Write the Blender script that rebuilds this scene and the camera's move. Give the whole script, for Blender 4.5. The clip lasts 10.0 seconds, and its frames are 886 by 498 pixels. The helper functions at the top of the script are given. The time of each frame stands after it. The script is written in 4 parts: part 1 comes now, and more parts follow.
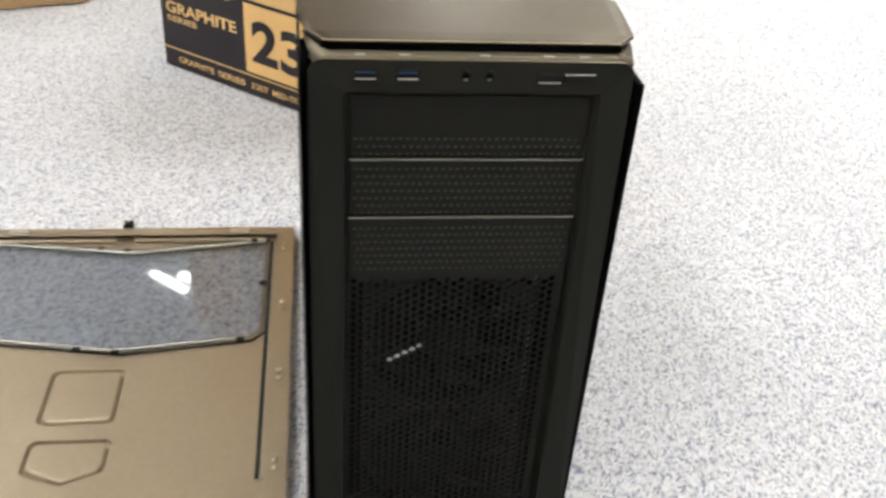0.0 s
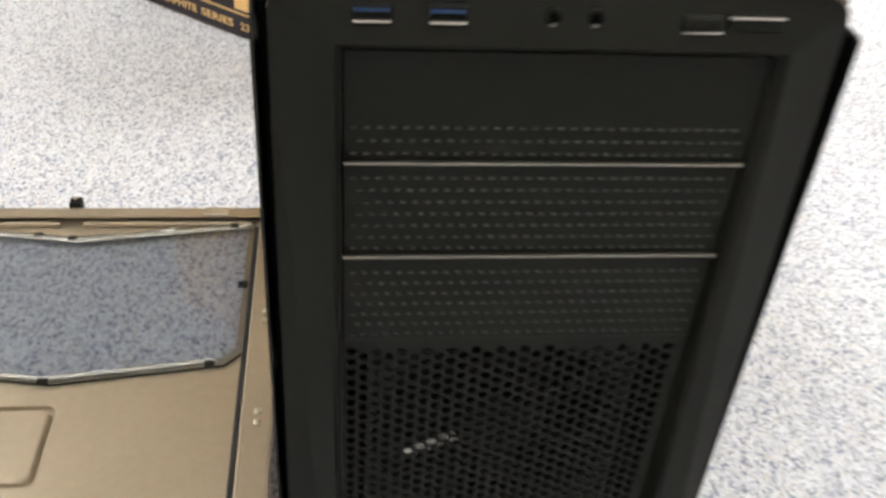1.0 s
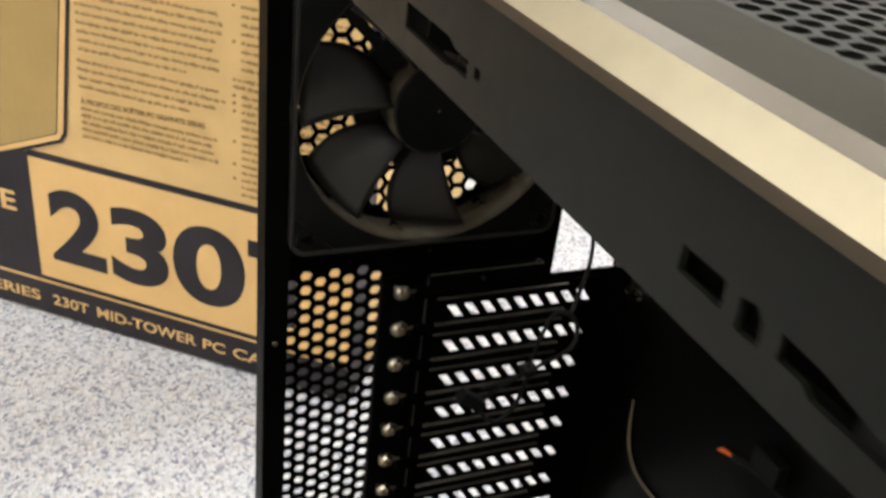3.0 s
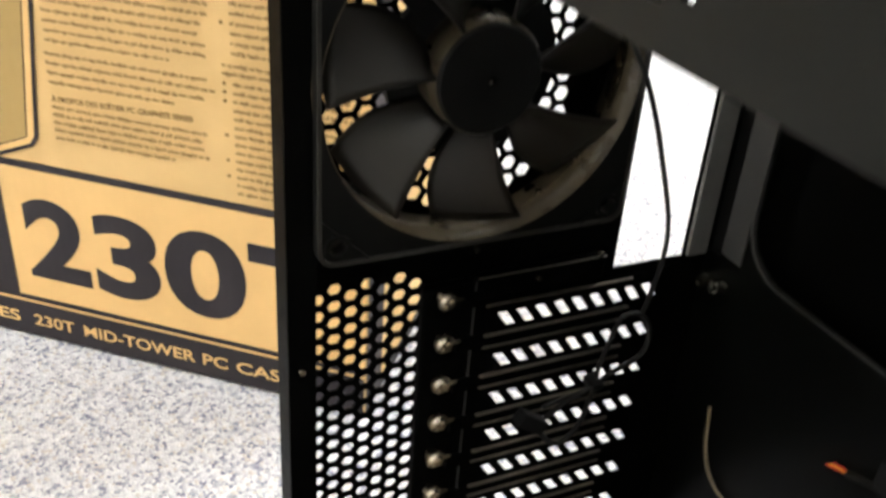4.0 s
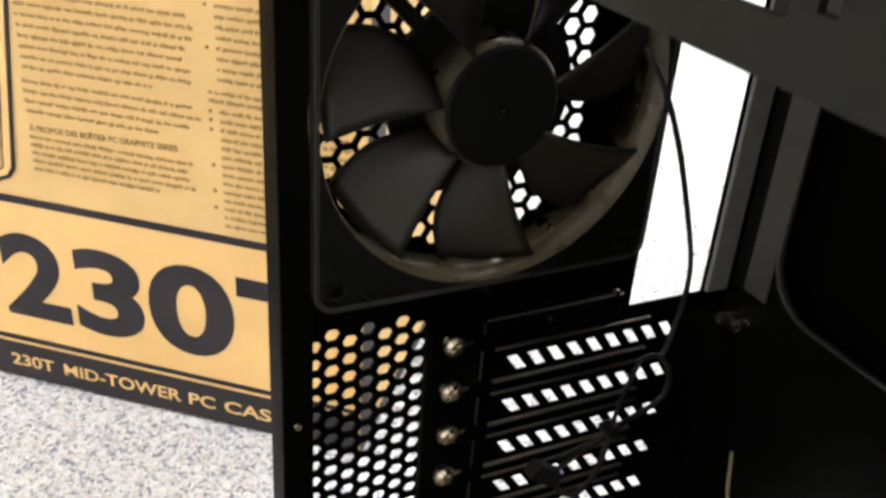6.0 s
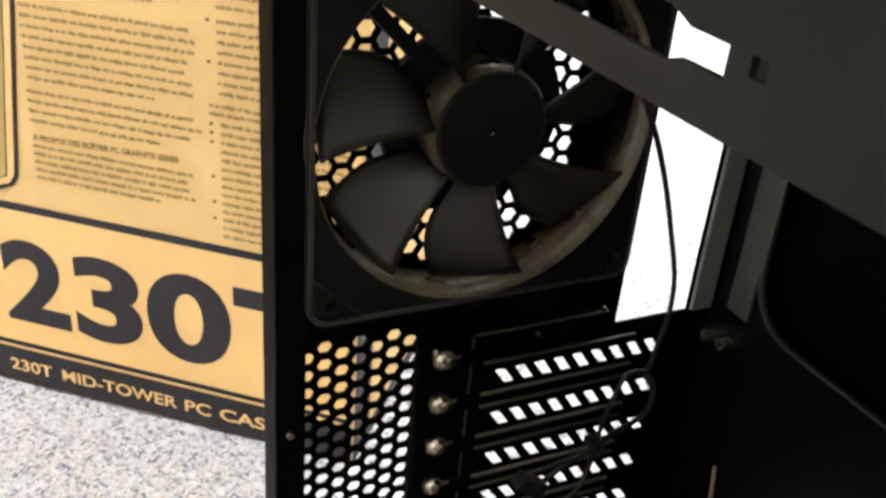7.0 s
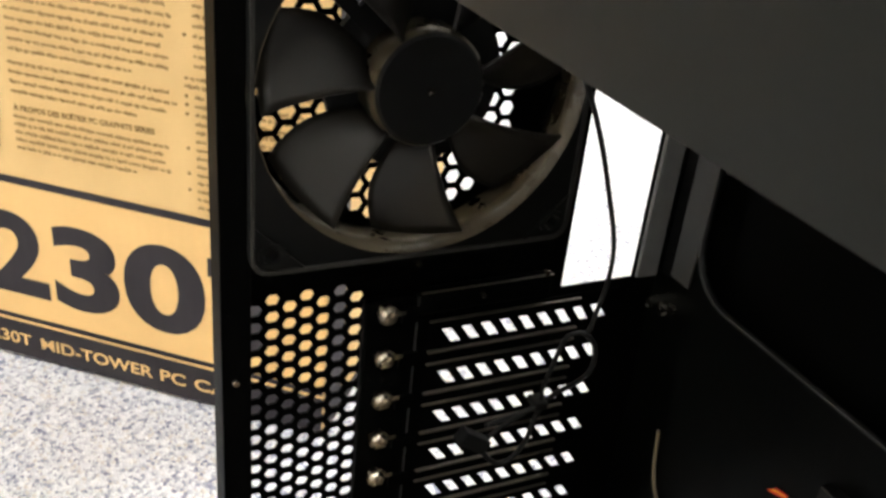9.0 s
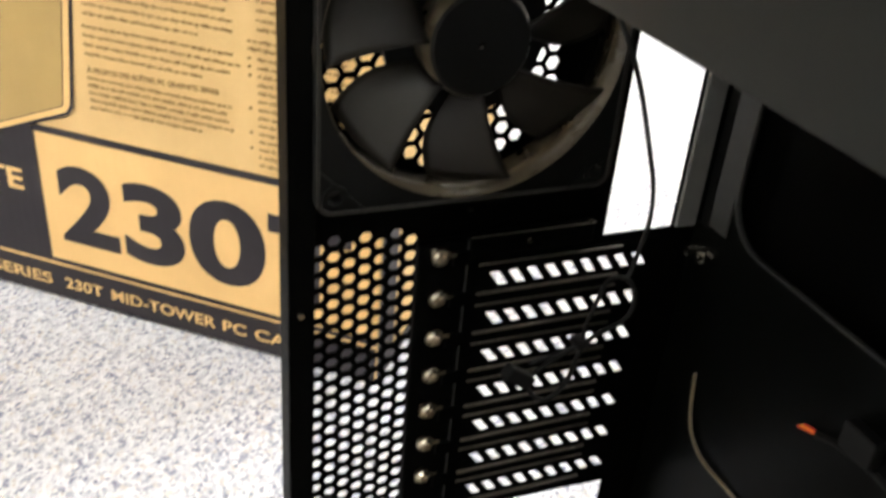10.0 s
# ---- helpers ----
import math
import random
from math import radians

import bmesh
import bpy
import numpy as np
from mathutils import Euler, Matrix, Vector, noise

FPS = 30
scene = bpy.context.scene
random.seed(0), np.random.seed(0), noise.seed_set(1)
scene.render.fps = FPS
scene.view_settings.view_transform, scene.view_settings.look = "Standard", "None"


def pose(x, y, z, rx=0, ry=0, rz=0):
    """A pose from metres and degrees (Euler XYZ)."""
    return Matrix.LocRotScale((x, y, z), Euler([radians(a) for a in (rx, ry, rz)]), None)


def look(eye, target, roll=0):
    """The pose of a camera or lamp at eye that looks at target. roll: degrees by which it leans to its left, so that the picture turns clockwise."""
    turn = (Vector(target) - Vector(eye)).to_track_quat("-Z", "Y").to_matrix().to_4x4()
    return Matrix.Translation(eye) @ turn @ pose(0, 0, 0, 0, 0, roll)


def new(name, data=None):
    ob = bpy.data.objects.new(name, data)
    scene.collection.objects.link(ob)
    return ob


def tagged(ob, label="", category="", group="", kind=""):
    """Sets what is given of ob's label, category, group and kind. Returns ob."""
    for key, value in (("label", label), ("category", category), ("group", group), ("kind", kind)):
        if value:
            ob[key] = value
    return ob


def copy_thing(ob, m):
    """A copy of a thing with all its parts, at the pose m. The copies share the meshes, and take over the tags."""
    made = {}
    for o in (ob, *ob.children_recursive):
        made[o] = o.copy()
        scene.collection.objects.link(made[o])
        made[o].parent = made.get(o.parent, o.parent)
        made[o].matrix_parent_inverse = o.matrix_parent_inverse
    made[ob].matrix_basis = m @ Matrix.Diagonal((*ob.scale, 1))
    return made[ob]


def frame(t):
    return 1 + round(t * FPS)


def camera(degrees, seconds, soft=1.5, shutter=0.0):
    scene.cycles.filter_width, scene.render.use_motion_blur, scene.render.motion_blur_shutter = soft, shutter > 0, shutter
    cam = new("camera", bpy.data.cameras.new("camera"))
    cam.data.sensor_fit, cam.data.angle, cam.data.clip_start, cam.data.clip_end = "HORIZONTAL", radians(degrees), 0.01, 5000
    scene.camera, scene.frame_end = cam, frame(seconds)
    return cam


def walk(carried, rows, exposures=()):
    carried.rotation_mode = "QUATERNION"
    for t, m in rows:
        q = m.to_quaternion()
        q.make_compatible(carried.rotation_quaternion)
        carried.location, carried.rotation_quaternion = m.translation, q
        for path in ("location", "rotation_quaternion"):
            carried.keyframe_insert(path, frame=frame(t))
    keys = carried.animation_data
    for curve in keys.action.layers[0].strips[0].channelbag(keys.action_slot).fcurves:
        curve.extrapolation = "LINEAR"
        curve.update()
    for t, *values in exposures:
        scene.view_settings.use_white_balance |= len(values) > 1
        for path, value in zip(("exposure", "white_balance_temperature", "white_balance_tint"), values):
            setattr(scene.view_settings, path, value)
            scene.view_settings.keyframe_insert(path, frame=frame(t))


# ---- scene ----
cam = camera(50.5, 10.0, 2.9, 0.5)
PATH = [
    (0, (-0.0859, -0.4910, 0.6208), (0.1710, 1.1556, -0.4850), 4.22),
    (0.5, (-0.0632, -0.3967, 0.5814), (0.2276, 1.2434, -0.5256), 6.07),
    (1, (-0.0721, -0.2729, 0.5264), (0.1577, 1.3066, -0.6787), 4.69),
    (1.5, (-0.1171, -0.1775, 0.4894), (0.1370, 1.3813, -0.7375), 3.11),
    (1.8, (-0.1486, -0.1117, 0.4714), (0.2243, 1.4613, -0.7060), 3.48),
    (2, (-0.1598, -0.0507, 0.4550), (0.2892, 1.4945, -0.7327), 2.40),
    (2.2, (-0.1805, 0.0210, 0.4546), (0.4122, 1.5387, -0.7053), 4.08),
    (2.5, (-0.1706, 0.0853, 0.4633), (0.4789, 1.6547, -0.5927), 4.95),
    (2.7, (-0.1693, 0.1156, 0.4688), (0.5335, 1.7031, -0.5242), 6.11),
    (3.8, (-0.1692, 0.1985, 0.4527), (0.5936, 1.7706, -0.5203), 6.60),
    (4, (-0.1676, 0.2120, 0.4396), (0.5895, 1.7669, -0.5650), 4.30),
    (4.5, (-0.1614, 0.2305, 0.4243), (0.5980, 1.7708, -0.6008), 3.04),
    (5, (-0.1626, 0.2414, 0.4190), (0.6019, 1.7777, -0.6082), 4.28),
    (5.5, (-0.1615, 0.2405, 0.4201), (0.6093, 1.7968, -0.5717), 3.57),
    (5.7, (-0.1630, 0.2396, 0.4244), (0.6159, 1.8036, -0.5488), 3.78),
    (6.8, (-0.1625, 0.2311, 0.4384), (0.6358, 1.8014, -0.5088), 4.75),
    (7, (-0.1640, 0.2297, 0.4382), (0.6311, 1.8051, -0.5031), 5.08),
    (7.5, (-0.1600, 0.2254, 0.4323), (0.6288, 1.7893, -0.5331), 5.01),
    (8, (-0.1548, 0.2208, 0.4305), (0.6405, 1.7804, -0.5366), 5.15),
    (8.5, (-0.1538, 0.2123, 0.4301), (0.6386, 1.7782, -0.5293), 5.01),
    (9, (-0.1524, 0.2058, 0.4344), (0.6397, 1.7777, -0.5151), 6.11),
    (9.5, (-0.1535, 0.1969, 0.4372), (0.6042, 1.7875, -0.5092), 5.71),
    (10, (-0.1635, 0.1810, 0.4379), (0.5254, 1.7635, -0.5725), 5.00),
]
EXPOSURES = [(0.0, 0.56), (1.0, 0.63), (1.5, 0.76), (2.0, 0.62), (2.4, 0.50), (2.7, 0.52), (3.8, 0.94), (8.0, 1.05), (10.0, 1.02)]
walk(cam, [(t, look(eye, target, roll)) for t, eye, target, roll in PATH], EXPOSURES)

# ---- fitted numbers ----
STEEL_RGB = (0.37, 0.306, 0.230)
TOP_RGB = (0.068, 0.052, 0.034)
LAMP = 17.0
# Unseen lights at guessed places, spread to balance the brightness.
UNSEEN_LAMPS = [(1.2, -1.2), (-1.2, -1.2), (1.2, 0.9), (2.3, 0.9), (1.2, 2.5), (2.3, 2.5), (-1.3, -0.5), (-2.2, 0.9), (-2.2, 2.3), (0.7, 4.3), (2.2, 4.3)]
BOX_X, BOX_Y, BOX_TURN = -0.3341, 0.9849, -39.68
FAN_TURN = radians(-139)


# ---- world, lights ----
world = bpy.data.worlds.new("world")
scene.world = world
world.use_nodes = True
world.node_tree.nodes["Background"].inputs[0].default_value = (0.8, 0.85, 1.0, 1)
world.node_tree.nodes["Background"].inputs[1].default_value = 0.05


# ---- materials ----
def nodes_of(name):
    m = bpy.data.materials.new(name)
    m.use_nodes = True
    nt = m.node_tree
    return m, nt, nt.nodes["Principled BSDF"]


def ramp(nt, fac, stops):
    r = nt.nodes.new("ShaderNodeValToRGB")
    while len(r.color_ramp.elements) < len(stops):
        r.color_ramp.elements.new(0.5)
    for e, (p, c) in zip(r.color_ramp.elements, stops):
        e.position, e.color = p, (*c, 1)
    nt.links.new(fac, r.inputs[0])
    return r.outputs[0]


def noise_tex(nt, scale, detail=4.0, rough=0.6, vec=None):
    n = nt.nodes.new("ShaderNodeTexNoise")
    n.inputs["Scale"].default_value, n.inputs["Detail"].default_value, n.inputs["Roughness"].default_value = scale, detail, rough
    if vec is None:
        tc = nt.nodes.new("ShaderNodeTexCoord")
        vec = tc.outputs["Object"]
    nt.links.new(vec, n.inputs["Vector"])
    return n.outputs["Fac"]


def bump(nt, bsdf, height, strength, distance):
    b = nt.nodes.new("ShaderNodeBump")
    b.inputs["Strength"].default_value, b.inputs["Distance"].default_value = strength, distance
    nt.links.new(height, b.inputs["Height"])
    nt.links.new(b.outputs[0], bsdf.inputs["Normal"])


def plain(name, color, rough, metal=0.0, spread=0.15, scale=60.0, relief=0.0, spec=0.35):
    """A surface with two scales of colour and gloss variation, and a fine relief."""
    m, nt, b = nodes_of(name)
    big = noise_tex(nt, scale * 0.12, 3)
    fine = noise_tex(nt, scale * 4, 5)
    mix = nt.nodes.new("ShaderNodeMath")
    mix.operation = "ADD"
    nt.links.new(big, mix.inputs[0]), nt.links.new(fine, mix.inputs[1])
    half = nt.nodes.new("ShaderNodeMath")
    half.operation = "MULTIPLY"
    half.inputs[1].default_value = 0.5
    nt.links.new(mix.outputs[0], half.inputs[0])
    lo, hi = [c * (1 - spread) for c in color], [min(1, c * (1 + spread)) for c in color]
    nt.links.new(ramp(nt, half.outputs[0], [(0.3, lo), (0.7, hi)]), b.inputs["Base Color"])
    rr = nt.nodes.new("ShaderNodeMapRange")
    rr.inputs[1].default_value, rr.inputs[2].default_value = 0.3, 0.7
    rr.inputs[3].default_value, rr.inputs[4].default_value = max(0.03, rough - 0.07), min(1, rough + 0.07)
    nt.links.new(half.outputs[0], rr.inputs[0])
    nt.links.new(rr.outputs[0], b.inputs["Roughness"])
    b.inputs["Metallic"].default_value = metal
    b.inputs["Specular IOR Level"].default_value = spec
    if relief:
        bump(nt, b, fine, 0.6, relief)
    return m


def carpet_material():
    """Looped office carpet: pale grey, white, blue-grey and tan yarns."""
    m, nt, b = nodes_of("carpet")
    tc = nt.nodes.new("ShaderNodeTexCoord")
    mp = nt.nodes.new("ShaderNodeMapping")
    mp.inputs["Scale"].default_value = (1.0, 0.72, 1.0)
    nt.links.new(tc.outputs["Object"], mp.inputs[0])
    v = nt.nodes.new("ShaderNodeTexVoronoi")
    v.inputs["Scale"].default_value = 470
    nt.links.new(mp.outputs[0], v.inputs["Vector"])
    sep = nt.nodes.new("ShaderNodeSeparateColor")
    nt.links.new(v.outputs["Color"], sep.inputs[0])
    yarn = ramp(nt, sep.outputs[0], [(0.0, (0.187, 0.195, 0.281)), (0.13, (0.337, 0.344, 0.416)), (0.3, (0.514, 0.521, 0.566)), (0.55, (0.636, 0.642, 0.665)), (0.86, (0.739, 0.739, 0.747)), (0.97, (0.542, 0.502, 0.471))])
    clump = noise_tex(nt, 130, 4, 0.65, mp.outputs[0])
    cl = ramp(nt, clump, [(0.32, (0.66, 0.68, 0.73)), (0.62, (1.0, 1.0, 1.0))])
    mul = nt.nodes.new("ShaderNodeMix")
    mul.data_type, mul.blend_type = "RGBA", "MULTIPLY"
    mul.inputs[0].default_value = 0.45
    nt.links.new(yarn, mul.inputs[6]), nt.links.new(cl, mul.inputs[7])
    soil = noise_tex(nt, 2.2, 4)
    so = ramp(nt, soil, [(0.3, (0.90, 0.90, 0.92)), (0.7, (1.0, 1.0, 1.0))])
    mul2 = nt.nodes.new("ShaderNodeMix")
    mul2.data_type, mul2.blend_type = "RGBA", "MULTIPLY"
    mul2.inputs[0].default_value = 1.0
    nt.links.new(mul.outputs[2], mul2.inputs[6]), nt.links.new(so, mul2.inputs[7])
    nt.links.new(mul2.outputs[2], b.inputs["Base Color"])
    b.inputs["Roughness"].default_value = 0.95
    b.inputs["Specular IOR Level"].default_value = 0.15
    b.inputs["Sheen Weight"].default_value = 0.2
    bump(nt, b, v.outputs["Distance"], 0.45, 0.0015)
    return m


def card_material(name, color, spread=0.06):
    """Printed corrugated board: faint vertical flutes and blotches."""
    m, nt, b = nodes_of(name)
    tc = nt.nodes.new("ShaderNodeTexCoord")
    w = nt.nodes.new("ShaderNodeTexWave")
    w.inputs["Scale"].default_value, w.inputs["Distortion"].default_value = 40, 1.5
    nt.links.new(tc.outputs["Object"], w.inputs["Vector"])
    blot = noise_tex(nt, 18, 5)
    lo, hi = [c * (1 - spread) for c in color], [min(1, c * (1 + spread)) for c in color]
    nt.links.new(ramp(nt, blot, [(0.3, lo), (0.7, hi)]), b.inputs["Base Color"])
    b.inputs["Roughness"].default_value = 0.6
    b.inputs["Specular IOR Level"].default_value = 0.3
    bump(nt, b, w.outputs["Fac"], 0.08, 0.001)
    return m


def glow(name, color, strength):
    m, nt, b = nodes_of(name)
    b.inputs["Emission Color"].default_value, b.inputs["Emission Strength"].default_value = (*color, 1), strength
    b.inputs["Base Color"].default_value = (0.8, 0.8, 0.8, 1)
    return m


def clear(name, tint, rough=0.03):
    m, nt, b = nodes_of(name)
    b.inputs["Base Color"].default_value = (*tint, 1)
    b.inputs["Transmission Weight"].default_value = 1.0
    b.inputs["Roughness"].default_value, b.inputs["IOR"].default_value = rough, 1.45
    return m


CARPET = carpet_material()
STEEL = plain("painted_steel", STEEL_RGB, 0.36, 0.75, 0.1, 40, 0.0)
# Same steel as the side panel, painted darker for shade inside the case.
SHADEDSTEEL = plain("shaded_plate_steel", (0.155, 0.130, 0.097), 0.34, 0.75, 0.12, 40)
PILLAR = plain("pillar_paint", (0.0120, 0.0118, 0.0104), 0.45, 0.0, 0.2, 40, 0.0, 0.16)
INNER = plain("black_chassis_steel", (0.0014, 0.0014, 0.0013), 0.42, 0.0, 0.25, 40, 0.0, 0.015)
BLACK = plain("black_plastic", (0.0058, 0.0057, 0.0040), 0.5, 0.0, 0.25, 60, 0.00004, 0.13)
MATTE = plain("matte_black_plastic", (0.003, 0.003, 0.003), 0.6, 0.0, 0.25, 60, 0.00004, 0.15)
SATIN = plain("satin_black_plastic", (0.016, 0.015, 0.013), 0.38, 0.0, 0.2, 60, 0.00003)
RUBBER = plain("rubber", (0.015, 0.015, 0.015), 0.8, 0.0, 0.2, 60, 0.0001)
FOAM = plain("black_mesh_filter", (0.012, 0.012, 0.011), 0.9, 0.0, 0.3, 200, 0.0004)
RAILPAINT = plain("charcoal_paint", (0.0044, 0.0045, 0.0034), 0.45, 0.0, 0.2, 40, 0.0, 0.16)
# Grey for black edges that catch light, such as tray edge and cutout rim.
LITGREY = plain("lit_edge_grey", (0.021, 0.021, 0.020), 0.5, 0.0, 0.2, 40)
# Mottled brown paints the light and reflections on the rear fan's duct and hub.
DUCTSHEEN = plain("brown_duct_sheen", (0.046, 0.037, 0.023), 0.26, 0.0, 0.6, 28)
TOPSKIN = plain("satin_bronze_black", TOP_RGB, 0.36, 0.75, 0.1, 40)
SCREW = plain("dull_nickel", (0.46, 0.41, 0.34), 0.22, 1.0, 0.1, 80)
PALESTEEL = plain("pale_steel", (0.27, 0.235, 0.175), 0.4, 0.75, 0.08, 40)
BLADE = plain("smoky_blade_plastic", (0.0072, 0.0060, 0.0045), 0.42, 0.0, 0.4, 30, 0.0, 0.30)
# Bronze tone paints the light along slot ridges and the bracket top.
LITRIDGE = plain("lit_ridge_bronze", (0.06, 0.052, 0.040), 0.42, 0.4, 0.15, 40)
# Highlight on the top cover's rounded edge, put in as pale colour.
COVERSHINE = plain("bronze_edge_shine", (0.42, 0.37, 0.265), 0.36, 0.75, 0.1, 40)
# Flat border of the same cover, painted duller than the shining edge.
TOPMATTE = plain("dull_brown_top", (0.030, 0.027, 0.020), 0.6, 0.0, 0.2, 40, 0.0, 0.06)
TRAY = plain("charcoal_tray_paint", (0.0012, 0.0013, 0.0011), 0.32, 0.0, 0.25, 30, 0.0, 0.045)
# Lighter bronze paints the light on the bezel's top edge, ledge and corner.
FACETSHINE = plain("bronze_facet_shine", (0.17, 0.147, 0.106), 0.4, 0.6, 0.15, 40)
# Grey paints the light on the inward-folded flange.
LITFLANGE = plain("lit_flange_grey", (0.085, 0.085, 0.081), 0.5, 0.0, 0.2, 40)
STRIPE = plain("dull_trim", (0.21, 0.20, 0.175), 0.4, 1.0, 0.05, 80)
WIRE = plain("black_wire", (0.007, 0.007, 0.007), 0.6, spec=0.2)
CHROME = plain("bright_steel", (0.62, 0.58, 0.5), 0.25, 1.0, 0.1, 80)
EDGE = plain("polished_acrylic_edge", (0.5, 0.5, 0.48), 0.22, 0.6, 0.2, 90)
TRIM = plain("satin_trim", (0.55, 0.52, 0.47), 0.35, 1.0, 0.05, 80)
# Lighter than the bay covers: the light on their dimples is painted.
LITDIMPLE = plain("lit_plastic_relief", (0.0105, 0.0106, 0.0092), 0.45, 0.0, 0.2, 60)
SYMBOL = plain("grey_ink", (0.48, 0.46, 0.42), 0.5)
FRAMEBLK = plain("black_fan_plastic", (0.0022, 0.0022, 0.0020), 0.42, 0.0, 0.25, 60, 0.0, 0.2)
BLUE = plain("blue_plastic", (0.005, 0.036, 0.125), 0.4)
GOLD = card_material("gold_print", (0.72, 0.46, 0.19))
TAN = card_material("tan_print", (0.65, 0.435, 0.19))
INK = card_material("black_print", (0.022, 0.018, 0.022), 0.2)
SHADE = card_material("brown_print", (0.40, 0.27, 0.10))
BARS = card_material("brown_text_print", (0.225, 0.135, 0.046), 0.1)
KRAFT = card_material("kraft_board", (0.42, 0.28, 0.15), 0.12)
WALLPAINT = plain("wall_paint", (0.72, 0.69, 0.63), 0.8, 0.0, 0.05, 30, 0.0003)
CEILING = plain("ceiling_tile", (0.80, 0.74, 0.64), 0.9, 0.0, 0.06, 60, 0.001)
ACRYLIC = clear("smoked_acrylic", (0.70, 0.735, 0.78))
FILM = clear("clear_plastic_film", (0.95, 0.95, 0.95), 0.08)
PAPER = plain("white_paper", (0.8, 0.79, 0.75), 0.6, 0.0, 0.04)
WHITE = plain("white_ink", (0.7, 0.7, 0.68), 0.5)
RED = plain("red_plastic", (0.55, 0.03, 0.02), 0.4)
ORANGE = plain("orange_plastic", (0.75, 0.20, 0.02), 0.4)
YELLOW = plain("yellow_plastic", (0.75, 0.5, 0.05), 0.4)
TANWIRE = plain("tan_wire", (0.16, 0.13, 0.08), 0.4)
LIGHT = glow("light_diffuser", (0.975, 0.985, 0.955), LAMP)


# ---- building blocks ----
def link(name, bm, material, parent=None, label="", smooth=False):
    me = bpy.data.meshes.new(name)
    bmesh.ops.recalc_face_normals(bm, faces=bm.faces)
    bm.to_mesh(me)
    bm.free()
    me.materials.append(material)
    if smooth:
        me.polygons.foreach_set("use_smooth", [True] * len(me.polygons))
    ob = new(name, me)
    if parent:
        ob.parent = parent
    if label:
        ob["label"] = label
    return ob


def part(name, bm, material, parent, label="", smooth=False):
    return link(name, bm, material, parent, label, smooth)


def thing(name, m, label, category, group="", kind=""):
    e = new(name)
    e.empty_display_size = 0.02
    e.matrix_world = m
    return tagged(e, label, category, group, kind)


def cuboid(bm, x0, x1, y0, y1, z0, z1, bevel=0.0, segs=2, m=None):
    r = bmesh.ops.create_cube(bm, size=1)
    vs = r["verts"]
    for v in vs:
        v.co = Vector(((x0 + x1) / 2 + v.co.x * (x1 - x0), (y0 + y1) / 2 + v.co.y * (y1 - y0), (z0 + z1) / 2 + v.co.z * (z1 - z0)))
    if bevel:
        es = {e for v in vs for e in v.link_edges}
        vs = bmesh.ops.bevel(bm, geom=list(es), offset=bevel, segments=segs, affect="EDGES", profile=0.5)["verts"]
        vs = [v for v in vs if v.is_valid]
    if m is not None:
        bmesh.ops.transform(bm, matrix=m, verts=vs)
    return bm


def cyl(bm, p, q, r0, r1=None, n=16):
    p, q = Vector(p), Vector(q)
    d = q - p
    m = Matrix.Translation((p + q) / 2) @ d.to_track_quat("Z", "Y").to_matrix().to_4x4()
    bmesh.ops.create_cone(bm, cap_ends=True, segments=n, radius1=r0, radius2=r0 if r1 is None else r1, depth=d.length, matrix=m)
    return bm


def rect(u0, u1, v0, v1):
    return [(u0, v0), (u1, v0), (u1, v1), (u0, v1)]


def rounded(u0, u1, v0, v1, r, n=5):
    out = []
    for cu, cv, a in ((u1 - r, v0 + r, -90), (u1 - r, v1 - r, 0), (u0 + r, v1 - r, 90), (u0 + r, v0 + r, 180)):
        for i in range(n + 1):
            t = radians(a + 90 * i / n)
            out.append((cu + r * math.cos(t), cv + r * math.sin(t)))
    return out


def ngon(cu, cv, r, n=6, turn=0.0):
    return [(cu + r * math.cos(turn + 2 * math.pi * i / n), cv + r * math.sin(turn + 2 * math.pi * i / n)) for i in range(n)]


def hexes(u0, u1, v0, v1, pitch, r, keep=None, n=6, shift=0.5):
    """Hexagonal holes in columns (closest packing), inside the rectangle."""
    out, du = [], pitch * 0.866
    cols = int((u1 - u0) / du + 1e-6) + 1
    for i in range(cols):
        u = u0 + i * du
        v = v0 + (pitch * shift if i % 2 else 0)
        while v <= v1 + 1e-6:
            if keep is None or keep(u, v):
                out.append(ngon(u, v, r, n))
            v += pitch
    return out


def sheet(outer, holes, thick, m):
    """A plate in the u-v plane with real holes, thick along w, put in place by m."""
    bm = bmesh.new()
    edges = []
    for loop in (outer, *holes):
        vs = [bm.verts.new((u, v, 0)) for u, v in loop]
        edges += [bm.edges.new((vs[i], vs[(i + 1) % len(vs)])) for i in range(len(vs))]
    bmesh.ops.triangle_fill(bm, use_beauty=False, use_dissolve=False, edges=edges, normal=(0, 0, 1))
    r = bmesh.ops.extrude_face_region(bm, geom=bm.faces[:])
    bmesh.ops.translate(bm, vec=(0, 0, thick), verts=[g for g in r["geom"] if isinstance(g, bmesh.types.BMVert)])
    bmesh.ops.transform(bm, matrix=m, verts=bm.verts)
    return bm


def axes(u, v, w, o=(0, 0, 0)):
    return Matrix((Vector(u), Vector(v), Vector(w))).transposed().to_4x4() if o == (0, 0, 0) else Matrix.Translation(o) @ Matrix((Vector(u), Vector(v), Vector(w))).transposed().to_4x4()


def XZ(y):
    """u along x, v along z, thickness towards +y."""
    return axes((1, 0, 0), (0, 0, 1), (0, 1, 0), (0, y, 0) if y else (0, 1e-9, 0))


def XY(z):
    return axes((1, 0, 0), (0, 1, 0), (0, 0, 1), (0, 0, z))


